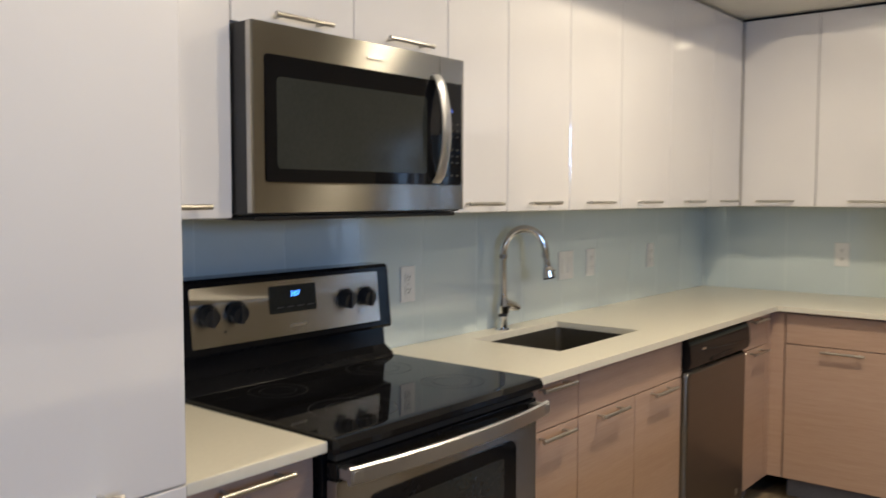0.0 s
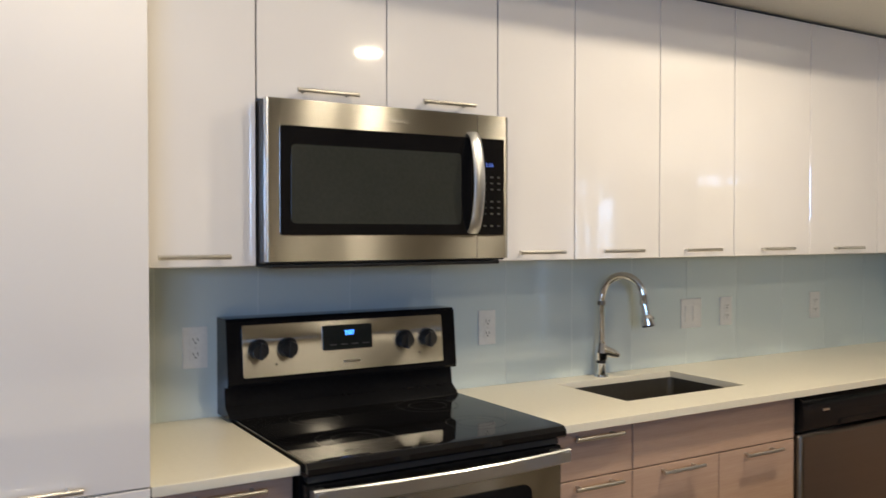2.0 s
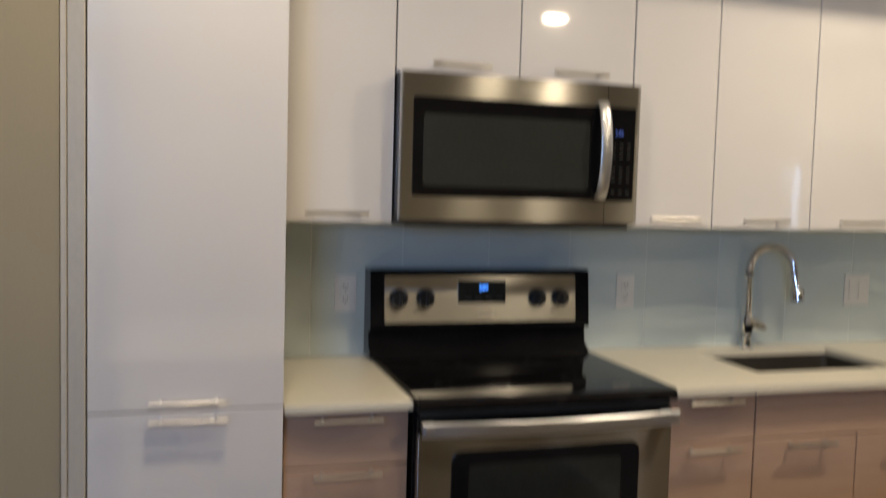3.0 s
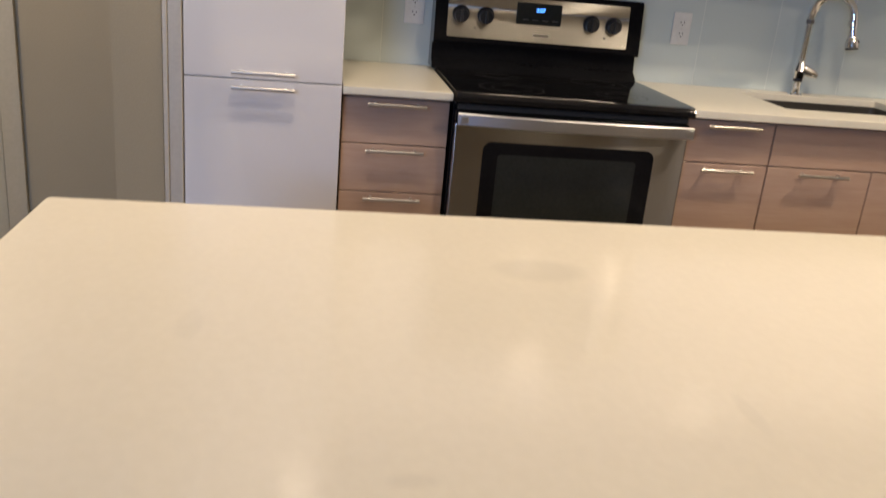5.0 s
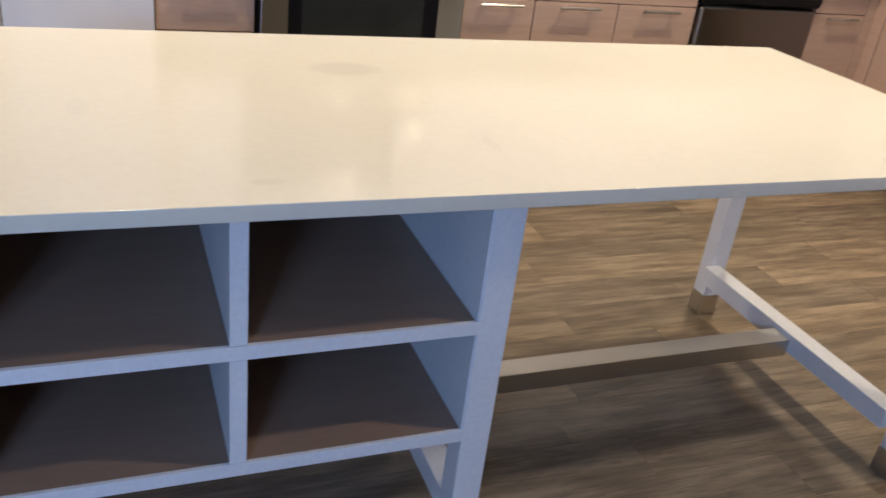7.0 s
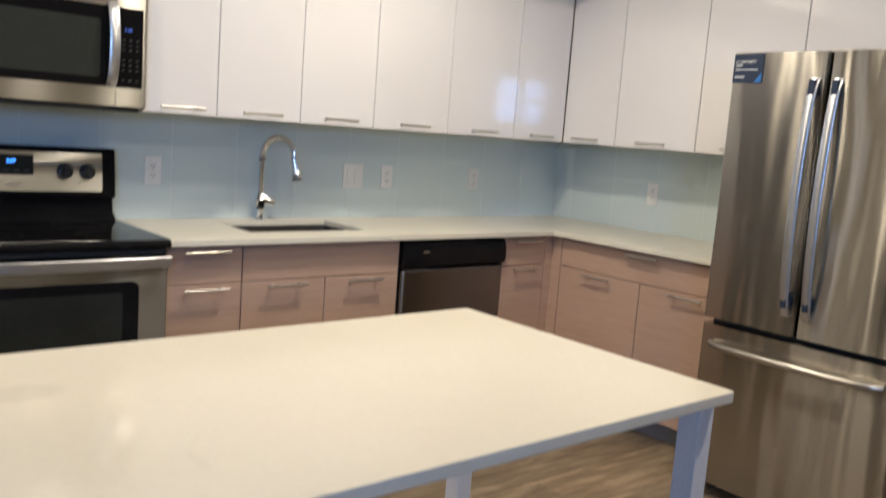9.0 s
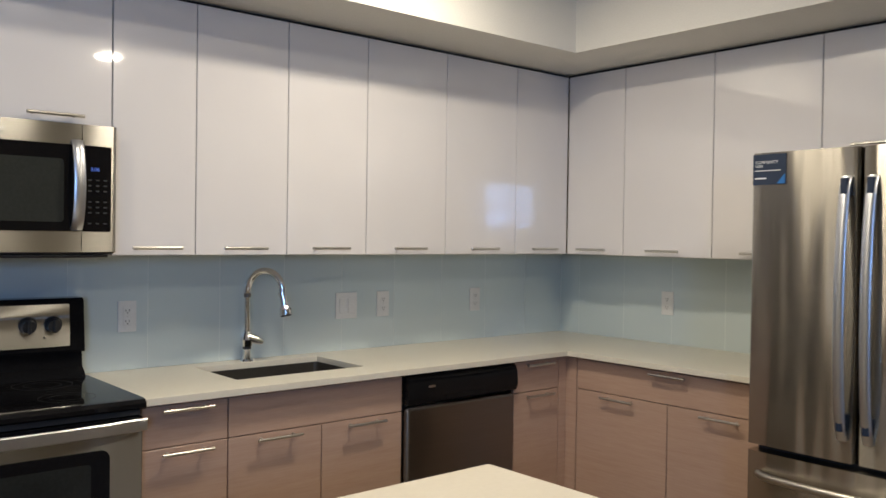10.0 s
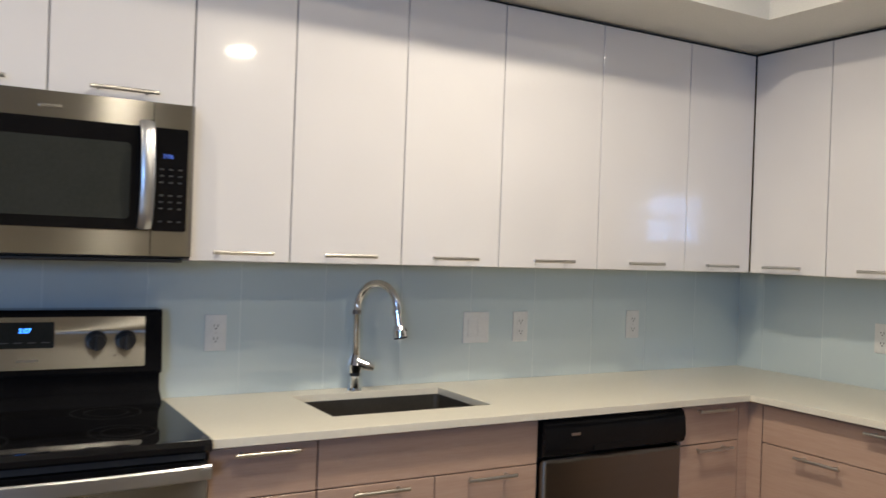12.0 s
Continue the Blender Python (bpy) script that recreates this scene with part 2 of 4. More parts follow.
SUBFLOOR = speckled("dark_underlay", (0.05, 0.04, 0.03), (0.07, 0.055, 0.04), 0.8)
BLUE_LED = glow("blue_display_digits", (0.05, 0.25, 1.0), 6.0)
DIM_LED = glow("dim_blue_display", (0.06, 0.12, 0.5), 0.8)
LENS = glow("downlight_lens", (1.0, 0.86, 0.68), 12.0)
NAVY = speckled("navy_printed_card", (0.006, 0.018, 0.05), (0.008, 0.023, 0.06), 0.6, bumpy=0.0)
CARD_BLUE = speckled("blue_printed_corner", (0.02, 0.14, 0.42), (0.025, 0.16, 0.46), 0.4, bumpy=0.0)
PRINT = speckled("white_print", (0.7, 0.72, 0.75), (0.75, 0.77, 0.8), 0.5, bumpy=0.0)


# ---------- building helpers ----------
def box(bm, x0, x1, y0, y1, z0, z1, r=0.0, seg=2):
    """A box between bounds, its edges rounded by r."""
    m = Matrix.Translation(((x0 + x1) / 2, (y0 + y1) / 2, (z0 + z1) / 2)) @ Matrix.Diagonal((x1 - x0, y1 - y0, z1 - z0, 1))
    vs = bmesh.ops.create_cube(bm, size=1.0, matrix=m)["verts"]
    if r:
        bmesh.ops.bevel(bm, geom=list({e for v in vs for e in v.link_edges}), offset=r, segments=seg, profile=0.5, affect="EDGES")
    return bm


def boxed(x0, x1, y0, y1, z0, z1, r=0.0, seg=2):
    return box(bmesh.new(), min(x0, x1), max(x0, x1), min(y0, y1), max(y0, y1), z0, z1, r, seg)


def cyl(bm, p0, p1, r0, r1=None, n=20):
    p0, p1 = Vector(p0), Vector(p1)
    d = p1 - p0
    m = Matrix.Translation((p0 + p1) / 2) @ d.to_track_quat("Z", "Y").to_matrix().to_4x4()
    bmesh.ops.create_cone(bm, cap_ends=True, segments=n, radius1=r0, radius2=r0 if r1 is None else r1, depth=d.length, matrix=m)
    return bm


def sweep(bm, pts, a, b=None, n=14, side=(1, 0, 0), cap=True):
    """A tube of oval section (a across, b along side) through points."""
    b = a if b is None else b
    pts, rings = [Vector(p) for p in pts], []
    for i, p in enumerate(pts):
        t = (pts[min(i + 1, len(pts) - 1)] - pts[max(i - 1, 0)]).normalized()
        s = Vector(side)
        s = (s - t * s.dot(t)).normalized()
        u = t.cross(s)
        rings.append([bm.verts.new(p + s * (b * math.cos(2 * math.pi * k / n)) + u * (a * math.sin(2 * math.pi * k / n))) for k in range(n)])
    for r0, r1 in zip(rings, rings[1:]):
        for k in range(n):
            bm.faces.new((r0[k], r0[(k + 1) % n], r1[(k + 1) % n], r1[k]))
    if cap:
        bm.faces.new(rings[0][::-1])
        bm.faces.new(rings[-1])
    return bm


def flat_bar(bm, pts, thick, tall):
    """A flat slab of eight-sided section, its broad side upright, through points in plan."""
    pts, rings, c = [Vector(p) for p in pts], [], 0.3 * thick
    sec = [(-thick / 2, -tall / 2 + c), (-thick / 2 + c, -tall / 2), (thick / 2 - c, -tall / 2), (thick / 2, -tall / 2 + c), (thick / 2, tall / 2 - c), (thick / 2 - c, tall / 2), (-thick / 2 + c, tall / 2), (-thick / 2, tall / 2 - c)]
    for i, p in enumerate(pts):
        t = pts[min(i + 1, len(pts) - 1)] - pts[max(i - 1, 0)]
        out = Vector((t.y, -t.x, 0)).normalized()
        rings.append([bm.verts.new(p + out * a + Vector((0, 0, b))) for a, b in sec])
    for r0, r1 in zip(rings, rings[1:]):
        for k in range(8):
            bm.faces.new((r0[k], r0[(k + 1) % 8], r1[(k + 1) % 8], r1[k]))
    bm.faces.new(rings[0][::-1])
    bm.faces.new(rings[-1])
    return bm


def prism(bm, profile, lo, hi, put):
    """A profile of 2D points drawn out from lo to hi; put(a, b, c) gives the place."""
    r0 = [bm.verts.new(put(a, b, lo)) for a, b in profile]
    r1 = [bm.verts.new(put(a, b, hi)) for a, b in profile]
    n = len(profile)
    for k in range(n):
        bm.faces.new((r0[k], r0[(k + 1) % n], r1[(k + 1) % n], r1[k]))
    bm.faces.new(r0[::-1])
    bm.faces.new(r1)
    return bm


def rounded(x0, x1, y0, y1, r, n=6):
    """Outline of a rectangle with round corners."""
    out = []
    for cx, cy, a0 in ((x1 - r, y1 - r, 0), (x0 + r, y1 - r, 90), (x0 + r, y0 + r, 180), (x1 - r, y0 + r, 270)):
        for k in range(n + 1):
            a = radians(a0 + 90 * k / n)
            out.append((cx + r * math.cos(a), cy + r * math.sin(a)))
    return out


def thing(name, at, label, category, group="", kind=""):
    ob = new(name)
    ob.location = at
    ob.empty_display_size = 0.1
    tagged(ob, label, category, group, kind)
    return ob


def origin(ob):
    p = Vector((0, 0, 0))
    while ob is not None:
        p += ob.location
        ob = ob.parent
    return p


def area_normals(bm):
    """Corner normals weighted by area, so that flats stay flat beside their rounded edges."""
    near = math.cos(radians(32))
    areas = {f: f.calc_area() for f in bm.faces}
    out = []
    for f in bm.faces:
        for v in f.verts:
            n = Vector((0, 0, 0))
            for g in v.link_faces:
                if g.normal.dot(f.normal) > near:
                    n += g.normal * areas[g]
            out.append(n.normalized() if n.length > 0 else f.normal.copy())
    return out


def part(name, bm, material, parent=None, label="", smooth=True):
    """One mesh object, drawn in world places, under a thing or a part."""
    bmesh.ops.recalc_face_normals(bm, faces=bm.faces)
    me = bpy.data.meshes.new(name)
    if parent is not None:
        bmesh.ops.translate(bm, verts=bm.verts, vec=-origin(parent))
    bm.normal_update()
    bm.to_mesh(me)
    me.materials.append(material)
    if smooth:
        me.shade_smooth()
        me.set_sharp_from_angle(angle=radians(32))
        me.normals_split_custom_set(area_normals(bm))
    bm.free()
    ob = new(name, me)
    ob.parent = parent
    if label:
        ob["label"] = label
    return ob


def structure(name, bm, material, label, category):
    return tagged(part(name, bm, material), label, category, "", "structure")


def place(face, u0, u1, d0, d1):
    """Bounds in x and y of a stretch u along a wall and d out from it."""
    if face == "back":
        return min(u0, u1), max(u0, u1), -max(d0, d1), -min(d0, d1)
    return WALL_X - max(d0, d1), WALL_X - min(d0, d1), -max(u0, u1), -min(u0, u1)


def spot(face, u, d, z):
    return Vector((u, -d, z)) if face == "back" else Vector((WALL_X - d, -u, z))


WALL_X = 3.455
LEFT_X, BACK_Y = -8.0, -6.0
COUNTER, TOP_Z, UP_Z = 0.914, 2.29, 1.364

# ---------- the shell of the room ----------
T = 0.14
floor = structure("floor", boxed(LEFT_X - T, WALL_X + T, BACK_Y - T, T, -0.12, -0.006), SUBFLOOR, "grey brown wood-look vinyl plank floor", "floor")
DOOR_L, DOOR_R, DOOR_H = -2.345, -1.525, 2.04
bm = boxed(LEFT_X - T, DOOR_L, 0, T, -0.006, CEIL)
box(bm, DOOR_R, WALL_X + T, 0, T, -0.006, CEIL)
box(bm, DOOR_L, DOOR_R, 0, T, DOOR_H, CEIL)
structure("wall_north", bm, WALL, "tan painted wall behind the kitchen cabinets", "wall")
structure("wall_east", boxed(WALL_X, WALL_X + T, BACK_Y, 0, -0.006, CEIL), WALL, "tan painted wall behind the refrigerator", "wall")
structure("wall_west", boxed(LEFT_X - T, LEFT_X, BACK_Y, 0, -0.006, CEIL), WALL, "plain tan painted wall", "wall")
W0, W1, WZ0, WZ1 = -2.74, -1.66, 0.55, 2.25
structure("wall_wing", boxed(-0.99, -0.852, -0.655, -0.001, -0.006, CEIL - 0.002), WALL, "short tan painted wing wall beside the pantry", "wall")
bm = boxed(LEFT_X - T, W0, BACK_Y - T, BACK_Y, -0.006, CEIL)
box(bm, W1, WALL_X + T, BACK_Y - T, BACK_Y, -0.006, CEIL)
box(bm, W0, W1, BACK_Y - T, BACK_Y, -0.006, WZ0)
box(bm, W0, W1, BACK_Y - T, BACK_Y, WZ1, CEIL)
structure("wall_south", bm, WALL, "tan painted wall with a window", "wall")
structure("ceiling", boxed(LEFT_X - T, WALL_X + T, BACK_Y - T, T, CEIL, CEIL + 0.1), CEILING, "white painted flat ceiling", "ceiling")
bm = bmesh.new()
prism(bm, [(-0.83, -0.004), (-0.83, -0.70), (2.745, -0.70), (2.745, -2.75), (WALL_X - 0.004, -2.75), (WALL_X - 0.004, -0.004)], 2.304, CEIL - 0.003, lambda a, b, c: (a, b, c))
structure("soffit", bm, CEILING, "cream painted soffit over the wall cabinets", "soffit")
bm = boxed(-0.83, WALL_X - 0.01, -0.30, -0.006, TOP_Z + 0.001, 2.303)
box(bm, WALL_X - 0.30, WALL_X - 0.01, -2.6, -0.301, TOP_Z + 0.001, 2.303)
structure("trim_shadow_gap", bm, PLASTIC, "dark recessed strip above the wall cabinets", "trim")

# window with its frame and blind
window = thing("window_1", (W0, BACK_Y - 0.07, WZ0), "white framed window with a raised slatted blind", "window", "", "structure")
bm = bmesh.new()
for a, b, c, d in ((W0, W0 + 0.05, WZ0, WZ1), (W1 - 0.05, W1, WZ0, WZ1), (W0 + 0.05, W1 - 0.05, WZ0, WZ0 + 0.05), (W0 + 0.05, W1 - 0.05, WZ1 - 0.05, WZ1), (W0 + 0.05, W1 - 0.05, 1.55, 1.6), (-2.228, -2.172, 1.6, WZ1 - 0.05), (W0 + 0.05, -2.228, 1.89, 1.935), (-2.172, W1 - 0.05, 1.89, 1.935)):
    box(bm, a, b, BACK_Y - 0.10, BACK_Y - 0.05, c, d)
part("window_frame", bm, TRIM, window)
part("window_sill", boxed(W0 - 0.04, W1 + 0.04, BACK_Y + 0.001, BACK_Y + 0.06, WZ0 - 0.03, WZ0, 0.004), TRIM, window)
for k in range(18):
    zz = 0.64 + k * 0.05
    bm = bmesh.new()
    prism(bm, [(-0.008, 0.018), (0.008, -0.018), (0.0095, -0.017), (-0.0065, 0.019)], W0 + 0.055, W1 - 0.055, lambda a, b, c, zz=zz: (c, BACK_Y - 0.03 + a, zz + b))
    part("slat", bm, WHITE_PLASTIC, window)

# door in the north wall
door = thing("door_1", ((DOOR_L + DOOR_R) / 2, 0.03, 0), "closed beige painted panel door with its casing", "door", "", "structure")
bm = boxed(DOOR_L + 0.004, DOOR_R - 0.010, 0.012, 0.052, 0.013, DOOR_H - 0.005, 0.002)
leaf = part("door_leaf", bm, DOOR_PAINT, door)
for z0, z1 in ((0.255, 0.86), (1.0, 1.9)):
    for x0, x1 in ((DOOR_L + 0.15, -1.985), (-1.885, DOOR_R - 0.17)):
        bm = bmesh.new()
        for k, (ins, h) in enumerate(((0.0, 0.006), (0.03, 0.009))):
            box(bm, x0 + ins, x1 - ins, 0.012 - h, 0.014, z0 + ins, z1 - ins, 0.004)
        part("panel", bm, DOOR_PAINT, leaf)
bm = cyl(bmesh.new(), (DOOR_R - 0.07, 0.012, 0.95), (DOOR_R - 0.07, -0.045, 0.95), 0.012)
sweep(bm, [(DOOR_R - 0.07, -0.045, 0.95), (DOOR_R - 0.12, -0.05, 0.95), (DOOR_R - 0.19, -0.046, 0.947)], 0.009, side=(0, 0, 1))
cyl(bm, (DOOR_R - 0.07, 0.013, 0.95), (DOOR_R - 0.07, 0.004, 0.95), 0.03)
part("door_handle", bm, SATIN, leaf, "satin nickel lever handle")
for nm, (a, b, c, d) in (("casing", (DOOR_L - 0.07, DOOR_L, 0, DOOR_H + 0.07)), ("casing", (DOOR_R, DOOR_R + 0.07, 0, DOOR_H + 0.07)), ("casing", (DOOR_L, DOOR_R, DOOR_H, DOOR_H + 0.07))):
    part(nm, boxed(a, b, -0.016, -0.001, c, d, 0.004), DOOR_PAINT, door)
bm = boxed(DOOR_R - 0.03, DOOR_R - 0.0005, 0.056, T - 0.002, 0.0, DOOR_H - 0.03)
box(bm, DOOR_L + 0.0005, DOOR_L + 0.03, 0.056, T - 0.002, 0.0, DOOR_H - 0.03)
box(bm, DOOR_L + 0.0005, DOOR_R - 0.0005, 0.056, T - 0.002, DOOR_H - 0.03, DOOR_H - 0.0005)
part("jamb", bm, DOOR_PAINT, door)
bm = boxed(LEFT_X, DOOR_L - 0.072, -0.014, -0.001, 0, 0.072, 0.003)
box(bm, DOOR_R + 0.072, -0.992, -0.014, -0.001, 0, 0.072, 0.003)
structure("baseboard", bm, DOOR_PAINT, "beige painted baseboard along the wall", "baseboard")

# recessed ceiling lights; the last, by the door, is added and unseen
for lx, ly, share in DOWNLIGHTS:
    lamp = thing("recessed_light", (lx, ly, CEIL), "round white recessed ceiling downlight, switched on", "ceiling light", "ceiling downlights")
    bm = bmesh.new()
    prof = [(0.078, 0.0), (0.095, -0.001), (0.097, -0.005), (0.09, -0.009), (0.078, -0.008)]
    n = 32
    rings = [[bm.verts.new((lx + r * math.cos(2 * math.pi * k / n), ly + r * math.sin(2 * math.pi * k / n), CEIL + z)) for r, z in prof] for k in range(n)]
    for k in range(n):
        for j in range(len(prof)):
            q = (j + 1) % len(prof)
            bm.faces.new((rings[k][j], rings[k][q], rings[(k + 1) % n][q], rings[(k + 1) % n][j]))
    part("trim_ring", bm, WHITE_PLASTIC, lamp)
    part("lens", cyl(bmesh.new(), (lx, ly, CEIL - 0.001), (lx, ly, CEIL - 0.006), 0.077, n=32), LENS, lamp)


# ---------- cabinets ----------
def bar_handle(face, u, d, z, length, parent):
    """A round T-bar on two posts, lying level."""
    bm = cyl(bmesh.new(), spot(face, u - length / 2, d + 0.032, z), spot(face, u + length / 2, d + 0.032, z), 0.006, n=12)
    for s in (-1, 1):
        cyl(bm, spot(face, u + s * length * 0.36, d, z), spot(face, u + s * length * 0.36, d + 0.032, z), 0.0045, n=10)
    part("handle", bm, BAR_NICKEL, parent, "satin nickel bar handle")


def cabinet(name, face, u0, u1, depth, z0, z1, fronts, mat, label, group, toe=False, open_top=False):
    """A cabinet unit; fronts: (name, u0, u1, z0, z1, handle height or None)."""
    x0, x1, y0, y1 = place(face, u0, u1, 0.004, depth)
    c = spot(face, (u0 + u1) / 2, depth / 2, z0)
    cab = thing(name, c, label, "cabinet", group)
    b0, b1 = u0 + 0.001, u1 - 0.001
    bm = bmesh.new()
    if open_top:
        for bounds, zz in (((b0, b0 + 0.016, 0.004, depth), (z0, z1)), ((b1 - 0.016, b1, 0.004, depth), (z0, z1)), ((b0 + 0.016, b1 - 0.016, 0.004, depth), (z0, z0 + 0.016)), ((b0 + 0.016, b1 - 0.016, 0.004, 0.02), (z0 + 0.016, z1)), ((b0 + 0.016, b1 - 0.016, depth - 0.02, depth), (z1 - 0.15, z1))):
            box(bm, *place(face, *bounds), *zz)
    else:
        box(bm, *place(face, b0, b1, 0.004, depth), z0, z1)
    part("body", bm, CARCASS if mat is LACQUER else mat, cab)
    for nm, a, b, f0, f1, hz in fronts:
        bm = box(bmesh.new(), *place(face, a + 0.002, b - 0.002, depth + 0.001, depth + 0.02), f0 + 0.002, f1 - 0.002, 0.0012, 1)
        fr = part(nm, bm, mat, cab)
        if hz is not None:
            bar_handle(face, (a + b) / 2, depth + 0.02, hz, 0.18, fr)
    if toe:
        part("toe_kick", box(bmesh.new(), *place(face, b0, b1, depth - 0.08, depth - 0.065), 0.0, z0 - 0.001), TOE, cab, "grey toe kick")
        part("toe_base", box(bmesh.new(), *place(face, b0, b1, 0.01, depth - 0.081), 0.0, z0 - 0.001), TOE, cab)
    return cab


UD = 0.307
WHITE_L = "glossy white wall cabinet with a flat door and bar handle"
seams = [0.767, 1.073, 1.457, 1.842, 2.288, 2.745, 3.128]
for a, b in zip(seams, seams[1:]):
    cabinet("wall_cabinet", "back", a, b if b < 3.1 else 3.13, UD, UP_Z, TOP_Z, [("door", a, b, UP_Z, TOP_Z, UP_Z + 0.028)], LACQUER, WHITE_L, "wall cabinets")
cabinet("wall_cabinet", "back", -0.337, -0.001, UD, UP_Z, TOP_Z, [("door", -0.337, -0.001, UP_Z, TOP_Z, UP_Z + 0.028)], LACQUER, "glossy white wall cabinet between tall pantry and microwave", "wall cabinets")
cabinet("wall_cabinet", "back", 0.0, 0.766, UD, 1.803, TOP_Z, [("door", 0.0, 0.383, 1.803, TOP_Z, 1.832), ("door", 0.383, 0.766, 1.803, TOP_Z, 1.832)], LACQUER, "glossy white two-door wall cabinet above the microwave", "wall cabinets")
sr = [0.329, 0.692, 1.184, 1.676]
for a, b in zip(sr, sr[1:]):
    cabinet("wall_cabinet", "east", a, b, UD - 0.002, UP_Z, TOP_Z, [("door", a, b, UP_Z, TOP_Z, UP_Z + 0.028)], LACQUER, WHITE_L, "wall cabinets")
cabinet("wall_cabinet", "east", 1.677, 2.56, UD - 0.002, 1.80, TOP_Z, [("door", 1.677, 2.118, 1.80, TOP_Z, 1.83), ("door", 2.118, 2.56, 1.80, TOP_Z, 1.83)], LACQUER, "glossy white two-door wall cabinet above the refrigerator", "wall cabinets")

cabinet("pantry_cabinet", "back", -0.797, -0.339, 0.62, 0.1, TOP_Z, [("door", -0.797, -0.339, 0.1, 0.915, 0.893), ("door", -0.797, -0.339, 0.915, TOP_Z, 0.937)], LACQUER, "tall glossy white pantry cabinet with two doors", "", toe=True)
bm = boxed(-0.836, -0.7985, -0.652, -0.004, 0.0, TOP_Z, 0.003)
box(bm, -0.850, -0.837, -0.660, -0.004, 0.0, TOP_Z, 0.003)
structure("trim_pantry_side", bm, PANEL_PAINT, "warm grey painted panel beside the pantry", "trim")

BD, BZ, BT = 0.572, 0.1, 0.888
cuts = [0.105, 0.272, 0.427, 0.581, 0.735, 0.879]
cabinet("base_cabinet", "back", -0.336, -0.004, BD, BZ, BT, [("drawer_front", -0.336, -0.004, a, b, b - 0.017) for a, b in zip(cuts, cuts[1:])], TAUPE, "taupe wood-grain drawer base cabinet with five drawers", "base cabinets", toe=True)
cabinet("base_cabinet", "back", 0.772, 1.079, BD, BZ, BT, [("drawer_front", 0.772, 1.079, 0.737, 0.879, 0.862), ("door", 0.772, 1.079, 0.105, 0.737, 0.718)], TAUPE, "narrow taupe wood-grain base cabinet beside the range", "base cabinets", toe=True)
cabinet("sink_cabinet", "back", 1.08, 1.842, BD, BZ, BT, [("false_front", 1.08, 1.842, 0.737, 0.879, None), ("door", 1.08, 1.461, 0.105, 0.737, 0.718), ("door", 1.461, 1.842, 0.105, 0.737, 0.718)], TAUPE, "taupe wood-grain two-door cabinet under the sink", "base cabinets", toe=True, open_top=True)
cabinet("base_cabinet", "back", 2.482, 2.80, BD, BZ, BT, [("drawer_front", 2.482, 2.785, 0.737, 0.879, 0.862), ("door", 2.482, 2.785, 0.105, 0.737, 0.718)], TAUPE, "narrow taupe wood-grain base cabinet in the corner", "base cabinets", toe=True)
EB = WALL_X - 2.858
cabinet("base_cabinet", "east", 0.66, 1.696, EB, BZ, BT, [("drawer_front", 0.66, 1.696, 0.737, 0.879, 0.862), ("door", 0.66, 1.166, 0.105, 0.737, 0.718), ("door", 1.166, 1.696, 0.105, 0.737, 0.718)], TAUPE, "wide taupe wood-grain base cabinet beside the refrigerator", "base cabinets", toe=True)
bm = boxed(2.787, 2.838, -0.592, -0.574, 0.105, 0.879, 0.001)
box(bm, 2.839, 2.857, -0.6555, -0.574, 0.105, 0.879, 0.001)
structure("trim_corner_filler", bm, TAUPE, "taupe wood-grain filler in the cabinet corner", "trim")

# ---------- counters ----------
SX0, SX1, SY0, SY1 = 1.176, 1.742, -0.466, -0.106


def worktop():
    """L-shaped slab with the sink cut out of it."""
    z0, z1, f, e = 0.89, COUNTER, -0.635, 2.797
    xs, ys = [0.772, SX0, SX1, e, WALL_X - 0.012], [-1.698, f, SY0, SY1, -0.012]
    bm = bmesh.new()
    grid = {}
    for i, x in enumerate(xs):
        for j, y in enumerate(ys):
            grid[i, j] = bm.verts.new((x, y, z1))
    faces = []
    for i in range(4):
        for j in range(4):
            if (j == 0 and i < 3) or (i == 1 and j == 2):
                continue
            faces.append(bm.faces.new((grid[i, j], grid[i + 1, j], grid[i + 1, j + 1], grid[i, j + 1])))
    loose = [v for v in bm.verts if not v.link_faces]
    bmesh.ops.delete(bm, geom=loose, context="VERTS")
    res = bmesh.ops.extrude_face_region(bm, geom=bm.faces[:])
    bmesh.ops.translate(bm, verts=[v for v in res["geom"] if isinstance(v, bmesh.types.BMVert)], vec=(0, 0, z0 - z1))
    bmesh.ops.recalc_face_normals(bm, faces=bm.faces)
    sharp = [ed for ed in bm.edges if len(ed.link_faces) == 2 and ed.calc_face_angle() > 1.0 and ed.verts[0].co.z > z1 - 0.001 and ed.verts[1].co.z > z1 - 0.001]
    bmesh.ops.bevel(bm, geom=sharp, offset=0.003, segments=2, profile=0.5, affect="EDGES")
    return bm


tagged(part("worktop", worktop(), QUARTZ), "cream quartz L-shaped worktop with a sink cutout", "countertop")
tagged(part("worktop", boxed(-0.337, -0.003, -0.635, -0.012, 0.89, COUNTER, 0.003), QUARTZ), "short cream quartz worktop between pantry and range", "countertop")

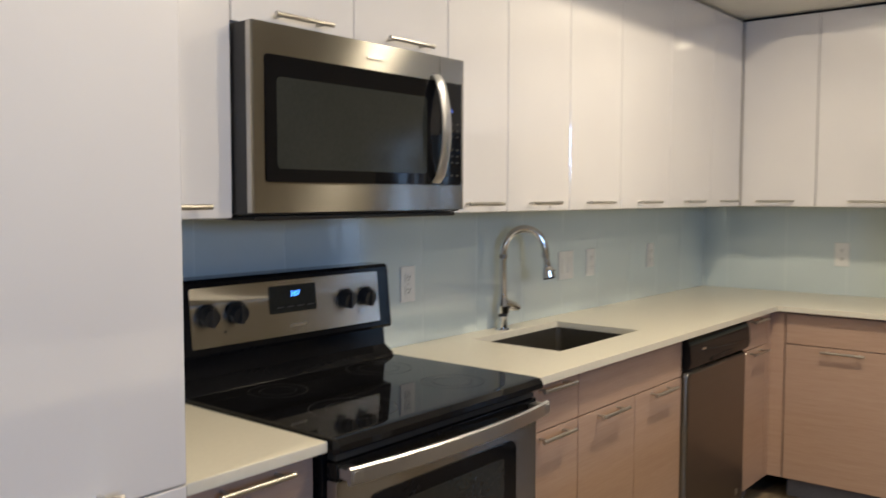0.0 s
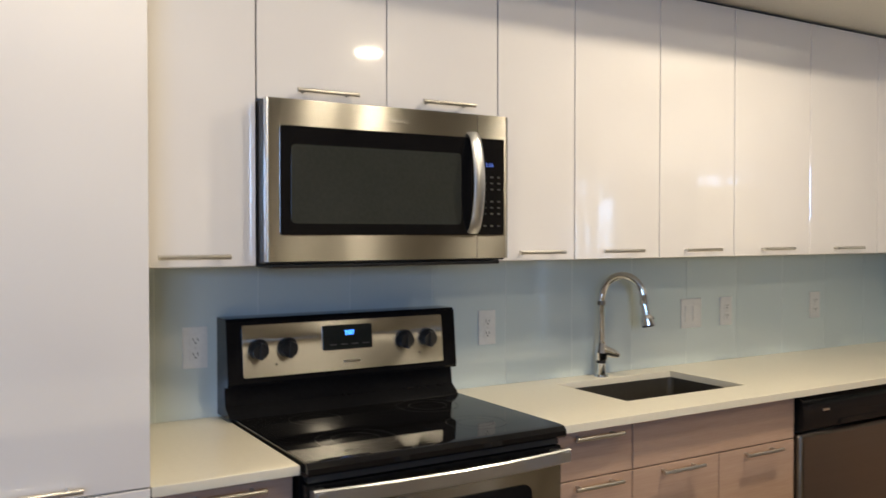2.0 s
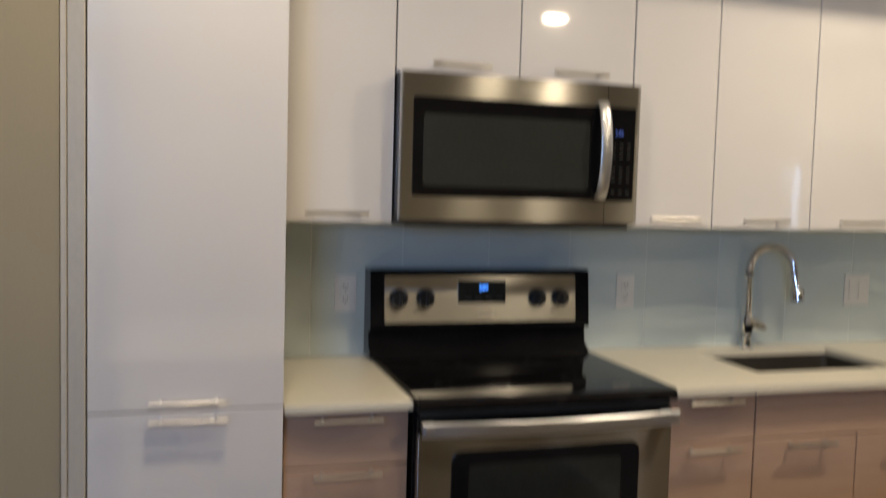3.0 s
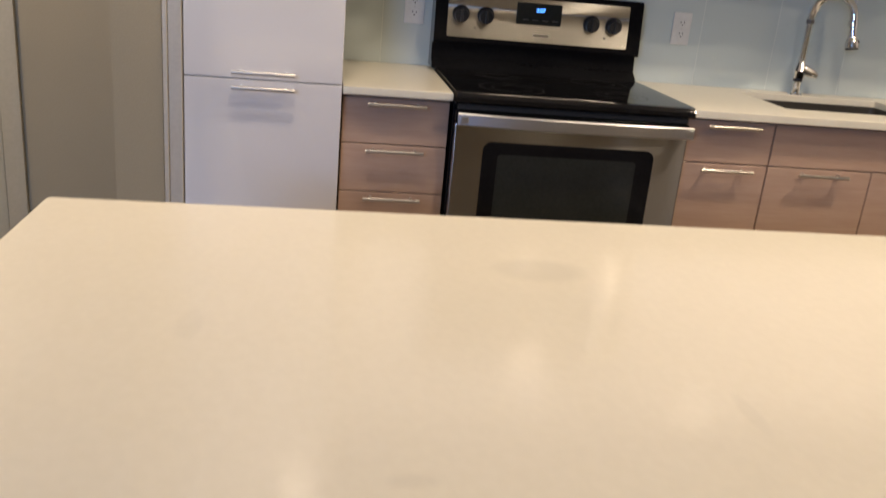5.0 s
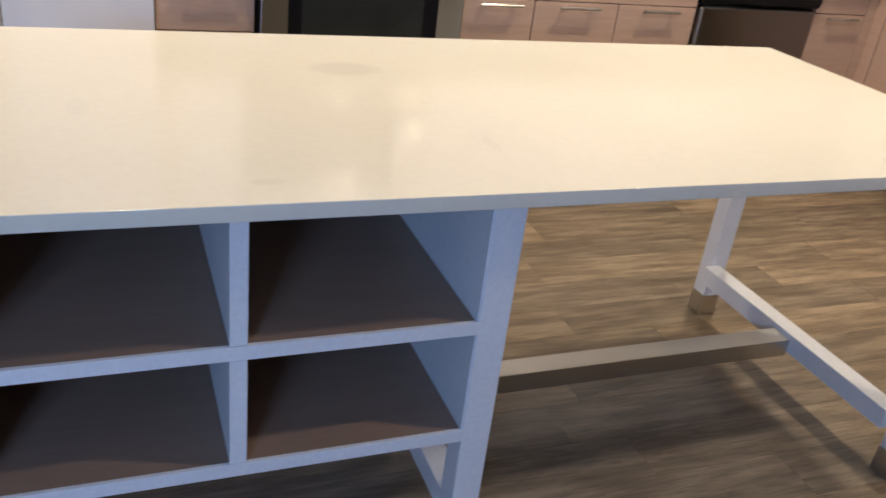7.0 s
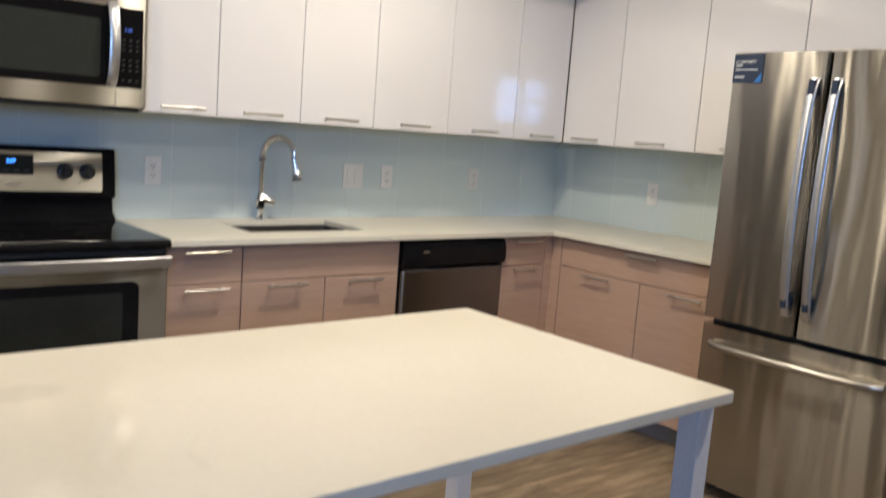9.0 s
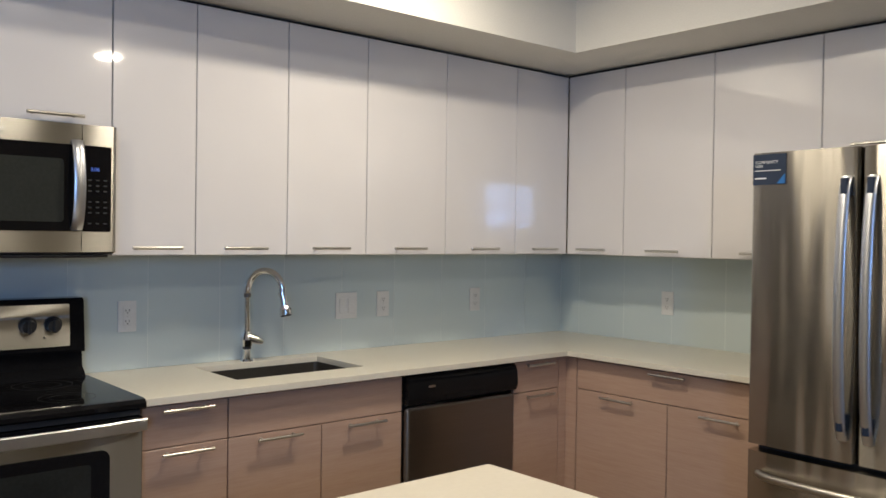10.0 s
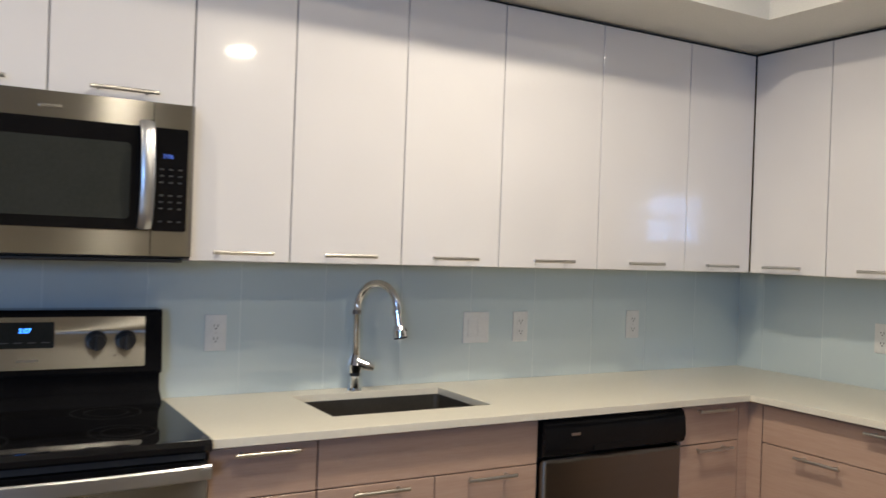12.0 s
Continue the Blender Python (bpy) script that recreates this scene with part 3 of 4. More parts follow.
sink = thing("sink", (1.46, -0.32, 0.7), "dark undermount rectangular kitchen sink", "sink")
bm = bmesh.new()
outer, inner = rounded(SX0 - 0.012, SX1 + 0.012, SY0 - 0.012, SY1 + 0.012, 0.03), rounded(SX0 + 0.002, SX1 - 0.002, SY0 + 0.002, SY1 - 0.002, 0.022)
deep = rounded(SX0 + 0.012, SX1 - 0.012, SY0 + 0.012, SY1 - 0.012, 0.03)
rings = [[bm.verts.new((x, y, z)) for x, y in o] for o, z in ((outer, 0.70), (outer, 0.889), (inner, 0.889), (deep, 0.72))]
n = len(inner)
for r0, r1 in zip(rings, rings[1:]):
    for k in range(n):
        bm.faces.new((r0[k], r0[(k + 1) % n], r1[(k + 1) % n], r1[k]))
bm.faces.new(rings[-1])
bm.faces.new(rings[0][::-1])
part("bowl", bm, SINK, sink)
bm = cyl(bmesh.new(), (1.46, -0.32, 0.7195), (1.46, -0.32, 0.725), 0.045, 0.042, 24)
cyl(bm, (1.46, -0.32, 0.725), (1.46, -0.32, 0.732), 0.012, n=12)
part("drain", bm, SATIN, sink, "steel drain strainer")

# faucet
FX, FY = 1.424, -0.064
faucet = thing("faucet", (FX, FY, COUNTER), "polished chrome gooseneck faucet with pull-down spray head", "faucet")
bm = cyl(bmesh.new(), (FX, FY, COUNTER), (FX, FY, COUNTER + 0.007), 0.027, 0.025, 28)
cyl(bm, (FX, FY, COUNTER + 0.007), (FX, FY, COUNTER + 0.05), 0.0165, 0.0155, 24)
cyl(bm, (FX, FY, COUNTER + 0.062), (FX, FY, COUNTER + 0.09), 0.022, 0.0265, 24)
cyl(bm, (FX, FY, COUNTER + 0.09), (FX, FY, COUNTER + 0.125), 0.0265, 0.016, 24)
cyl(bm, (FX, FY, COUNTER + 0.125), (FX, FY, COUNTER + 0.13), 0.0165, 0.0165, 24)
part("base", bm, CHROME, faucet)
part("ring", cyl(bmesh.new(), (FX, FY, COUNTER + 0.05), (FX, FY, COUNTER + 0.062), 0.0175, 0.0175, 24), PLASTIC, faucet, "black ring")
part("neck", cyl(bmesh.new(), (FX, FY, COUNTER + 0.125), (FX, FY, 1.182), 0.013, n=22), CHROME, faucet)
part("collar", cyl(bmesh.new(), (FX, FY, 1.182), (FX, FY, 1.198), 0.015, n=22), DARK_STEEL, faucet, "dark collar")
pts = [(FX, FY, 1.196)]
R = 0.078
for k in range(0, 16):
    a = radians(180 - 12.2 * k)
    pts.append((FX + 0.62 * (R + R * math.cos(a)), FY - 0.78 * (R + R * math.cos(a)), 1.206 + R * 1.12 * math.sin(a)))
part("spout_hose", sweep(bmesh.new(), pts, 0.0146, n=18, side=(0.78, 0.62, 0)), CHROME, faucet, "chrome spout hose")
p, q = Vector(pts[-1]), (Vector(pts[-1]) - Vector(pts[-2])).normalized()
q = (q + Vector((0.12, -0.15, -0.3))).normalized()
bm = cyl(bmesh.new(), p - q * 0.004, p + q * 0.012, 0.0172, n=20)
cyl(bm, p + q * 0.012, p + q * 0.05, 0.0132, 0.0145, 20)
cyl(bm, p + q * 0.05, p + q * 0.066, 0.016, 0.0235, 20)
cyl(bm, p + q * 0.066, p + q * 0.09, 0.0235, 0.025, 20)
head = part("spray_head", bm, CHROME, faucet)
part("nozzle", cyl(bmesh.new(), p + q * 0.09, p + q * 0.096, 0.0225, n=20), PLASTIC, head, "black spray nozzle")
w = Vector((0.62, -0.78, 0.0))
part("button", cyl(bmesh.new(), p + q * 0.058 + w * 0.014, p + q * 0.068 + w * 0.024, 0.006, n=12), PLASTIC, head, "black spray button")
bm = cyl(bmesh.new(), (FX + 0.006, FY - 0.004, COUNTER + 0.098), (FX + 0.04, FY - 0.026, COUNTER + 0.085), 0.022, 0.0165, 20)
cyl(bm, (FX + 0.04, FY - 0.026, COUNTER + 0.085), (FX + 0.056, FY - 0.036, COUNTER + 0.078), 0.0165, 0.009, 20)
part("lever", bm, CHROME, faucet)


# ---------- outlets and switches ----------
def wall_plate(face, u, z, d, width, kinds, name, label):
    pl = thing(name, spot(face, u, d, z), label, "outlet" if "outlet" in name else "switch", "wall plates")
    bm = box(bmesh.new(), *place(face, u - width / 2, u + width / 2, d, d + 0.006), z - 0.06, z + 0.06, 0.0025)
    part("plate", bm, WHITE_PLASTIC, pl)
    for k, kind in enumerate(kinds):
        uu = u + (k - (len(kinds) - 1) / 2) * 0.046
        if kind == "outlet":
            for zz in (z + 0.021, z - 0.021):
                rc = part("receptacle", box(bmesh.new(), *place(face, uu - 0.0165, uu + 0.0165, d + 0.006, d + 0.0085), zz - 0.0145, zz + 0.0145, 0.001), WHITE_PLASTIC, pl)
                bm = bmesh.new()
                for s in (-0.0065, 0.0065):
                    box(bm, *place(face, uu + s - 0.0012, uu + s + 0.0012, d + 0.0084, d + 0.0091), zz - 0.001, zz + 0.007)
                cyl(bm, spot(face, uu, d + 0.0084, zz - 0.007), spot(face, uu, d + 0.0091, zz - 0.007), 0.0026, n=10)
                part("slots", bm, HOLE, rc, "dark socket slots")
            part("screw", cyl(bmesh.new(), spot(face, uu, d + 0.006, z), spot(face, uu, d + 0.0075, z), 0.003, n=10), SATIN, pl)
        else:
            part("rocker", box(bmesh.new(), *place(face, uu - 0.0165, uu + 0.0165, d + 0.006, d + 0.0095), z - 0.033, z + 0.033, 0.0015), WHITE_PLASTIC, pl)
    return pl


GD = 0.012
OUT = "white duplex outlet on the glass backsplash"
wall_plate("back", -0.08, 1.121, GD, 0.072, ["outlet"], "outlet", OUT)
wall_plate("back", 0.938, 1.121, GD, 0.072, ["outlet"], "outlet", OUT)
wall_plate("back", 1.955, 1.121, GD, 0.118, ["rocker", "rocker"], "light_switch", "white double rocker switch on the glass backsplash")
wall_plate("back", 2.165, 1.121, GD, 0.072, ["outlet"], "outlet", OUT)
wall_plate("back", 2.765, 1.121, GD, 0.072, ["outlet"], "outlet", OUT)
wall_plate("east", 0.742, 1.121, GD, 0.072, ["outlet"], "outlet", OUT)


# ---------- text ----------
def lettering(text, size, m, material, parent, name="lettering"):
    """Raised letters in the plane of m, its local x along the line, as one mesh."""
    cu = bpy.data.curves.new("letters", "FONT")
    cu.body, cu.size, cu.extrude = text, size, 0.0003
    tmp = new("letters", cu)
    dg = bpy.context.evaluated_depsgraph_get()
    me = bpy.data.meshes.new_from_object(tmp.evaluated_get(dg))
    bpy.data.objects.remove(tmp)
    me.transform(Matrix.Translation(-origin(parent)) @ m)
    me.materials.clear()
    me.materials.append(material)
    ob = new(name, me)
    ob.parent = parent
    return ob


# ---------- range ----------
def build_range():
    x0, x1, f = 0.003, 0.763, -0.645
    cx = (x0 + x1) / 2
    rg = thing("range", (cx, -0.33, 0), "freestanding electric range, black glass top and stainless oven door", "stove")
    part("body", boxed(x0, x1, f + 0.035, -0.03, 0.05, 0.885, 0.004), BLACK, rg)
    for sx in (x0 + 0.05, x1 - 0.05):
        for sy in (-0.56, -0.08):
            part("foot", cyl(bmesh.new(), (sx, sy, 0), (sx, sy, 0.051), 0.02, n=12), PLASTIC, rg)
    bm = bmesh.new()
    prism(bm, [(f - 0.012, 0.888), (f - 0.02, 0.895), (f - 0.02, 0.908), (f - 0.010, 0.920), (f + 0.01, 0.922), (-0.09, 0.922), (-0.09, 0.886), (f, 0.886)], x0, x1, lambda a, b, c: (c, a, b))
    top = part("cooktop", bm, BLACK_GLASS, rg, "black ceramic glass cooktop")
    for bx, by, r in ((0.2, -0.5, 0.105), (0.57, -0.5, 0.085), (0.2, -0.23, 0.075), (0.57, -0.23, 0.095)):
        bm = bmesh.new()
        for rr in (r, r * 0.62):
            n = 40
            ring = [[bm.verts.new((x0 + bx + q * math.cos(2 * math.pi * k / n), by + q * math.sin(2 * math.pi * k / n), 0.9224)) for q in (rr - 0.0012, rr)] for k in range(n)]
            for k in range(n):
                bm.faces.new((ring[k][0], ring[k][1], ring[(k + 1) % n][1], ring[(k + 1) % n][0]))
        part("burner_ring", bm, HOLE, top, "printed grey burner ring")
    # backguard
    bm = bmesh.new()
    prism(bm, [(-0.006, 0.922), (-0.128, 0.922), (-0.118, 0.935), (-0.088, 0.955), (-0.082, 1.008), (-0.112, 1.012), (-0.116, 1.02), (-0.098, 1.197), (-0.088, 1.206), (-0.006, 1.206)], x0 - 0.018, x1 - 0.014, lambda a, b, c: (c, a, b))
    guard = part("backguard", bm, BLACK, rg, "black enamel backguard")
    k = (1.197 - 1.02) / 0.018

    def lean(z):
        return -0.116 + (z - 1.02) / k

    def leaning(xa, xb, za, zb, out, r=0.006):
        bm = bmesh.new()
        o = rounded(xa, xb, za, zb, r, 4)
        a = [bm.verts.new((x, lean(z) + 0.002, z)) for x, z in o]
        b = [bm.verts.new((x, lean(z) - out, z)) for x, z in o]
        n = len(o)
        for i in range(n):
            bm.faces.new((a[i], a[(i + 1) % n], b[(i + 1) % n], b[i]))
        bm.faces.new(b)
        bm.faces.new(a[::-1])
        return bm

    panel = part("control_panel", leaning(x0 + 0.027, x1 - 0.066, 1.036, 1.186, 0.004), PANEL_STEEL, guard, "brushed stainless control panel")
    part("display", leaning(0.277, 0.442, 1.098, 1.172, 0.007, 0.004), SMOKED, guard, "black display window")
    def digits(text, size, x, z, mat, out):
        y = lean(z) - out
        a = math.degrees(math.atan2(1, k))
        lettering(text, size, pose(x, y, z, 90 - a, 0, 0), mat, guard, "display_digits")
    digits("3:07", 0.019, 0.348, 1.142, BLUE_LED, 0.0085)
    bm = bmesh.new()
    for i in range(4):
        box(bm, 0.30 + i * 0.036, 0.322 + i * 0.036, lean(1.115) - 0.0078, lean(1.115) - 0.006, 1.112, 1.115)
    part("display_marks", bm, GREY_PLASTIC, guard)
    bm = box(bmesh.new(), 0.345, 0.40, lean(1.06) - 0.0055, lean(1.06) - 0.003, 1.058, 1.064)
    part("badge", bm, SATIN, guard, "small oval maker badge")
    for bx in (0.077, 0.166, 0.556, 0.64):
        z = 1.116
        y = lean(z)
        bm = cyl(bmesh.new(), (bx, y - 0.004, z), (bx, y - 0.012, z - 0.002), 0.031, 0.029, 28)
        cyl(bm, (bx, y - 0.012, z - 0.002), (bx, y - 0.03, z - 0.005), 0.026, 0.023, 28)
        box(bm, bx - 0.005, bx + 0.005, y - 0.037, y - 0.01, z - 0.028, z + 0.020, 0.002)
        kn = part("knob", bm, PLASTIC, guard, "black control knob")
    for bx in (0.13, 0.61):
        part("indicator", cyl(bmesh.new(), (bx, lean(1.07) - 0.003, 1.07), (bx, lean(1.07) - 0.006, 1.07), 0.003, n=10), HOLE, guard)
    # oven door
    fy = f + 0.03
    bm = boxed(x0 + 0.004, x1 - 0.004, f - 0.004, fy, 0.175, 0.828, 0.006)
    dr = part("oven_door", bm, STEEL, rg, "brushed stainless oven door")
    part("door_top_band", boxed(x0 + 0.004, x1 - 0.004, f - 0.003, fy, 0.829, 0.866, 0.005), BLACK, dr, "black top band of the oven door")
    bm = bmesh.new()
    prism(bm, rounded(x0 + 0.098, x1 - 0.108, 0.408, 0.775, 0.028), f - 0.0075, f, lambda a, b, c: (a, c, b))
    part("window_surround", bm, BLACK, dr, "black window surround")
    bm = bmesh.new()
    prism(bm, rounded(x0 + 0.145, x1 - 0.165, 0.455, 0.738, 0.012), f - 0.009, f - 0.007, lambda a, b, c: (a, c, b))
    part("window_glass", bm, SMOKED, dr, "dark smoked oven window")
    bm = cyl(bmesh.new(), (x1 - 0.178, f - 0.0088, 0.485), (x1 - 0.178, f - 0.0096, 0.485), 0.028, n=32)
    sticker = part("sticker", bm, GREY_PLASTIC, dr, "round grey sticker")
    bm = bmesh.new()
    for i in range(3):
        box(bm, x1 - 0.196 + 0.004 * i, x1 - 0.160 - 0.004 * i, f - 0.0102, f - 0.0094, 0.472 + i * 0.011, 0.476 + i * 0.011)
    part("print", bm, PRINT, dr)
    pts = []
    for i in range(17):
        s = i / 16 * 2 - 1
        pts.append((cx + s * 0.374, f - 0.038 - 0.034 * (1 - s * s), 0.846 + 0.002 * (1 - s * s)))
    bm = flat_bar(bmesh.new(), pts, 0.013, 0.038)
    for s in (-1, 1):
        box(bm, cx + s * 0.352 - 0.018, cx + s * 0.352 + 0.018, f - 0.05, f - 0.002, 0.834, 0.858, 0.004)
    part("handle", bm, HANDLE_STEEL, dr, "bowed stainless oven handle")
    part("vent_gap", boxed(x0 + 0.01, x1 - 0.01, f + 0.004, f + 0.03, 0.869, 0.884), HOLE, rg)
    part("storage_drawer", boxed(x0 + 0.004, x1 - 0.004, f, fy, 0.06, 0.168, 0.005), STEEL, rg, "stainless storage drawer")


build_range()


# ---------- microwave ----------
def build_microwave():
    x0, x1, f, z0, z1 = 0.002, 0.76, -0.395, 1.372, 1.80
    mw = thing("microwave", ((x0 + x1) / 2, -0.2, z0), "stainless over-the-range microwave with black glass door", "microwave")
    part("body", boxed(x0, x1, f + 0.021, -0.006, z0, z1, 0.004), PLASTIC, mw, "black painted case")
    dsplit = 0.646
    bm = bmesh.new()
    prism(bm, [(x0, f + 0.020), (x0, f + 0.005), (x0 + 0.0015, f + 0.0015), (x0 + 0.005, f), (dsplit - 0.001, f), (dsplit - 0.001, f + 0.020)], z0 + 0.006, z1, lambda a, b, c: (a, b, c))
    dr = part("door", bm, MILD_STEEL, mw, "brushed stainless door frame", smooth=False)
    bm = bmesh.new()
    prism(bm, [(dsplit + 0.001, f + 0.020), (dsplit + 0.001, f), (x1 - 0.012, f), (x1 - 0.002, f + 0.004), (x1, f + 0.012), (x1, f + 0.020)], z0 + 0.006, z1, lambda a, b, c: (a, b, c))
    pn = part("control_panel", bm, MILD_STEEL, mw, "brushed stainless panel", smooth=False)
    bm = bmesh.new()
    prism(bm, rounded(x0 + 0.036, dsplit - 0.002, z0 + 0.075, z1 - 0.069, 0.008, 4), f - 0.003, f + 0.002, lambda a, b, c: (a, c, b))
    part("door_glass", bm, BLACK_GLASS, dr, "black glass door")
    bm = bmesh.new()
    prism(bm, rounded(x0 + 0.066, 0.588, z0 + 0.105, z1 - 0.117, 0.012, 4), f - 0.0045, f - 0.0028, lambda a, b, c: (a, c, b))
    part("window", bm, MESH_GLASS, dr, "dark mesh window")
    bm = bmesh.new()
    prism(bm, rounded(dsplit + 0.002, x1 - 0.02, z0 + 0.075, z1 - 0.069, 0.006, 4), f - 0.003, f + 0.002, lambda a, b, c: (a, c, b))
    part("keypad", bm, BLACK_GLASS, pn, "black glass keypad")
    lettering("3:06", 0.017, pose(0.672, f - 0.0034, z1 - 0.152, 90, 0, 0), DIM_LED, pn, "display_digits")
    for r in range(9):
        if r in (3, 7):
            continue
        for c in range(3):
            part("key_mark", boxed(0.665 + c * 0.025, 0.676 + c * 0.025, f - 0.0038, f - 0.0029, z1 - 0.185 - r * 0.018, z1 - 0.180 - r * 0.018), HOLE, pn)
    pts = [(0.628, f - 0.004 - 0.036 * math.sin(math.pi * i / 20) ** 0.6, z0 + 0.082 + i / 20 * 0.29) for i in range(21)]
    part("handle", sweep(bmesh.new(), pts, 0.006, 0.019, n=16), HANDLE_STEEL, dr, "bowed satin metal handle")
    part("badge", boxed(0.36, 0.415, f - 0.0025, f + 0.001, z1 - 0.043, z1 - 0.034, 0.001), PANEL_STEEL, dr, "small oval maker badge")
    part("vent_grille", boxed(x0 + 0.02, x1 - 0.02, f + 0.02, -0.05, z0 - 0.012, z0 - 0.001, 0.003), PLASTIC, mw, "black underside vent")


build_microwave()


# ---------- dishwasher ----------
def build_dishwasher():
    x0, x1, f = 1.848, 2.476, -0.60
    dw = thing("dishwasher", ((x0 + x1) / 2, -0.3, 0), "built-in dishwasher with dark stainless door and black control strip", "dishwasher")
    part("body", boxed(x0, x1, f + 0.03, -0.02, 0.09, 0.885, 0.002), PLASTIC, dw)
    part("door", boxed(x0 + 0.002, x1 - 0.002, f - 0.012, f + 0.029, 0.10, 0.752, 0.02, 5), DARK_STEEL, dw, "brushed dark stainless door")
    bm = bmesh.new()
    prism(bm, [(f + 0.029, 0.756), (f - 0.004, 0.756), (f - 0.018, 0.766), (f - 0.026, 0.79), (f - 0.022, 0.85), (f - 0.012, 0.872), (f + 0.0, 0.88), (f + 0.029, 0.88)], x0 + 0.002, x1 - 0.002, lambda a, b, c: (c, a, b))
    strip = part("control_strip", bm, BLACK, dw, "black control strip")
    part("pocket_handle", boxed(2.05, 2.28, f - 0.0285, f - 0.02, 0.768, 0.79, 0.003), BLACK, strip, "recessed pocket handle")
    part("badge", boxed(1.955, 1.99, f - 0.0262, f - 0.02, 0.826, 0.834), SATIN, strip, "small maker badge")
    part("door_badge", boxed(2.372, 2.398, f - 0.0132, f - 0.0115, 0.138, 0.164, 0.0005), SATIN, dw, "small square maker badge")
    part("toe_panel", boxed(x0, x1, -0.53, -0.51, 0.0, 0.089), PLASTIC, dw, "black toe panel")


build_dishwasher()


# ---------- refrigerator ----------
def build_fridge():
    y0, y1 = -1.708, -2.478
    ym, fx = -2.093, 2.545
    fr = thing("refrigerator", (3.0, ym, 0), "brushed stainless french-door refrigerator with bottom freezer", "refrigerator")
    part("body", boxed(2.63, 3.40, y0, y1, 0.03, 1.735, 0.006), DARK_STEEL, fr)
    for yy in (y0 - 0.06, y1 + 0.06):
        for xx in (2.66, 3.34):
            part("foot", cyl(bmesh.new(), (xx, yy, 0), (xx, yy, 0.031), 0.02, n=12), PLASTIC, fr)

    def front(a, b, z0, z1, name, label):
        """A door slab bowed outwards a little."""
        lo, hi = min(a, b), max(a, b)
        prof = [(2.624, lo), (2.624, hi), (fx + 0.008, hi), (fx + 0.002, hi - 0.003)]
        for i in range(9):
            s = i / 8
            y = hi - 0.009 - s * (hi - lo - 0.018)
            prof.append((fx - 0.012 * (1 - ((y - ym) / 0.39) ** 2), y))
        prof += [(fx + 0.002, lo + 0.003), (fx + 0.008, lo)]
        bm = bmesh.new()
        prism(bm, prof, z0, z1, lambda p, q, c: (p, q, c))
        return part(name, bm, FRIDGE_STEEL, fr, label)

    d1 = front(y0, ym + 0.003, 0.725, 1.758, "door", "brushed stainless fridge door")
    d2 = front(ym - 0.003, y1, 0.725, 1.758, "door", "brushed stainless fridge door")
    d3 = front(y0, y1, 0.06, 0.70, "freezer_drawer", "brushed stainless freezer drawer")
    part("gasket", boxed(2.605, 2.63, y0 - 0.01, y1 + 0.01, 0.70, 0.726), HOLE, fr)
    for dr, yy in ((d1, ym + 0.042), (d2, ym - 0.042)):
        pts = [(fx - 0.015 - 0.045 * math.sin(math.pi * i / 24) ** 0.5, yy, 0.80 + i / 24 * 0.86) for i in range(25)]
        part("handle", sweep(bmesh.new(), pts, 0.008, 0.018, n=16, side=(0, 1, 0)), HANDLE_STEEL, dr, "long bowed satin metal handle")
        for zz in (0.83, 1.60):
            part("handle_mount", boxed(fx - 0.043, fx - 0.005, yy - 0.011, yy + 0.011, zz, zz + 0.055, 0.003), NAVY, dr, "dark blue handle mount")
    pts = [(fx - 0.015 - 0.05 * math.sin(math.pi * i / 24) ** 0.4, y0 - 0.05 + i / 24 * (y1 - y0 + 0.1), 0.625) for i in range(25)]
    part("handle", sweep(bmesh.new(), pts, 0.012, 0.014, n=16, side=(0, 0, 1)), FREEZER_BAR, d3, "bowed satin metal drawer handle")
    card = thing("magnet_card", (fx, -1.775, 1.70), "navy blue printed card stuck on the refrigerator door", "card")
    cx = fx - 0.0025

    def on_door(bm):
        """Lean a flat piece along the bow of the door."""
        for v in bm.verts:
            v.co.x -= 0.05 * (-1.712 - v.co.y)
        return bm

    part("card", on_door(boxed(cx - 0.0012, cx + 0.003, -1.712, -1.838, 1.645, 1.752, 0.0)), NAVY, card)
    bm = bmesh.new()
    prism(bm, [(-1.835, 1.648), (-1.835, 1.682), (-1.805, 1.648)], cx - 0.0022, cx - 0.0010, lambda a, b, c: (c, a, b))
    part("printed_corner", on_door(bm), CARD_BLUE, card, "bright blue printed corner")
    m = Matrix(((-0.05, 0, -1, cx - 0.0026), (-1, 0, 0, -1.721), (0, 1, 0, 1.719), (0, 0, 0, 1)))
    lettering("COMMUNITY", 0.0145, m, PRINT, card)
    lettering("WIFI", 0.0145, Matrix.Translation((0, 0, -0.014)) @ m, PRINT, card)
    bm = box(bmesh.new(), cx - 0.0024, cx - 0.0011, -1.818, -1.721, 1.693, 1.696)
    box(bm, cx - 0.0024, cx - 0.0011, -1.763, -1.721, 1.665, 1.67)
    part("small_print", on_door(bm), PRINT, card)


build_fridge()


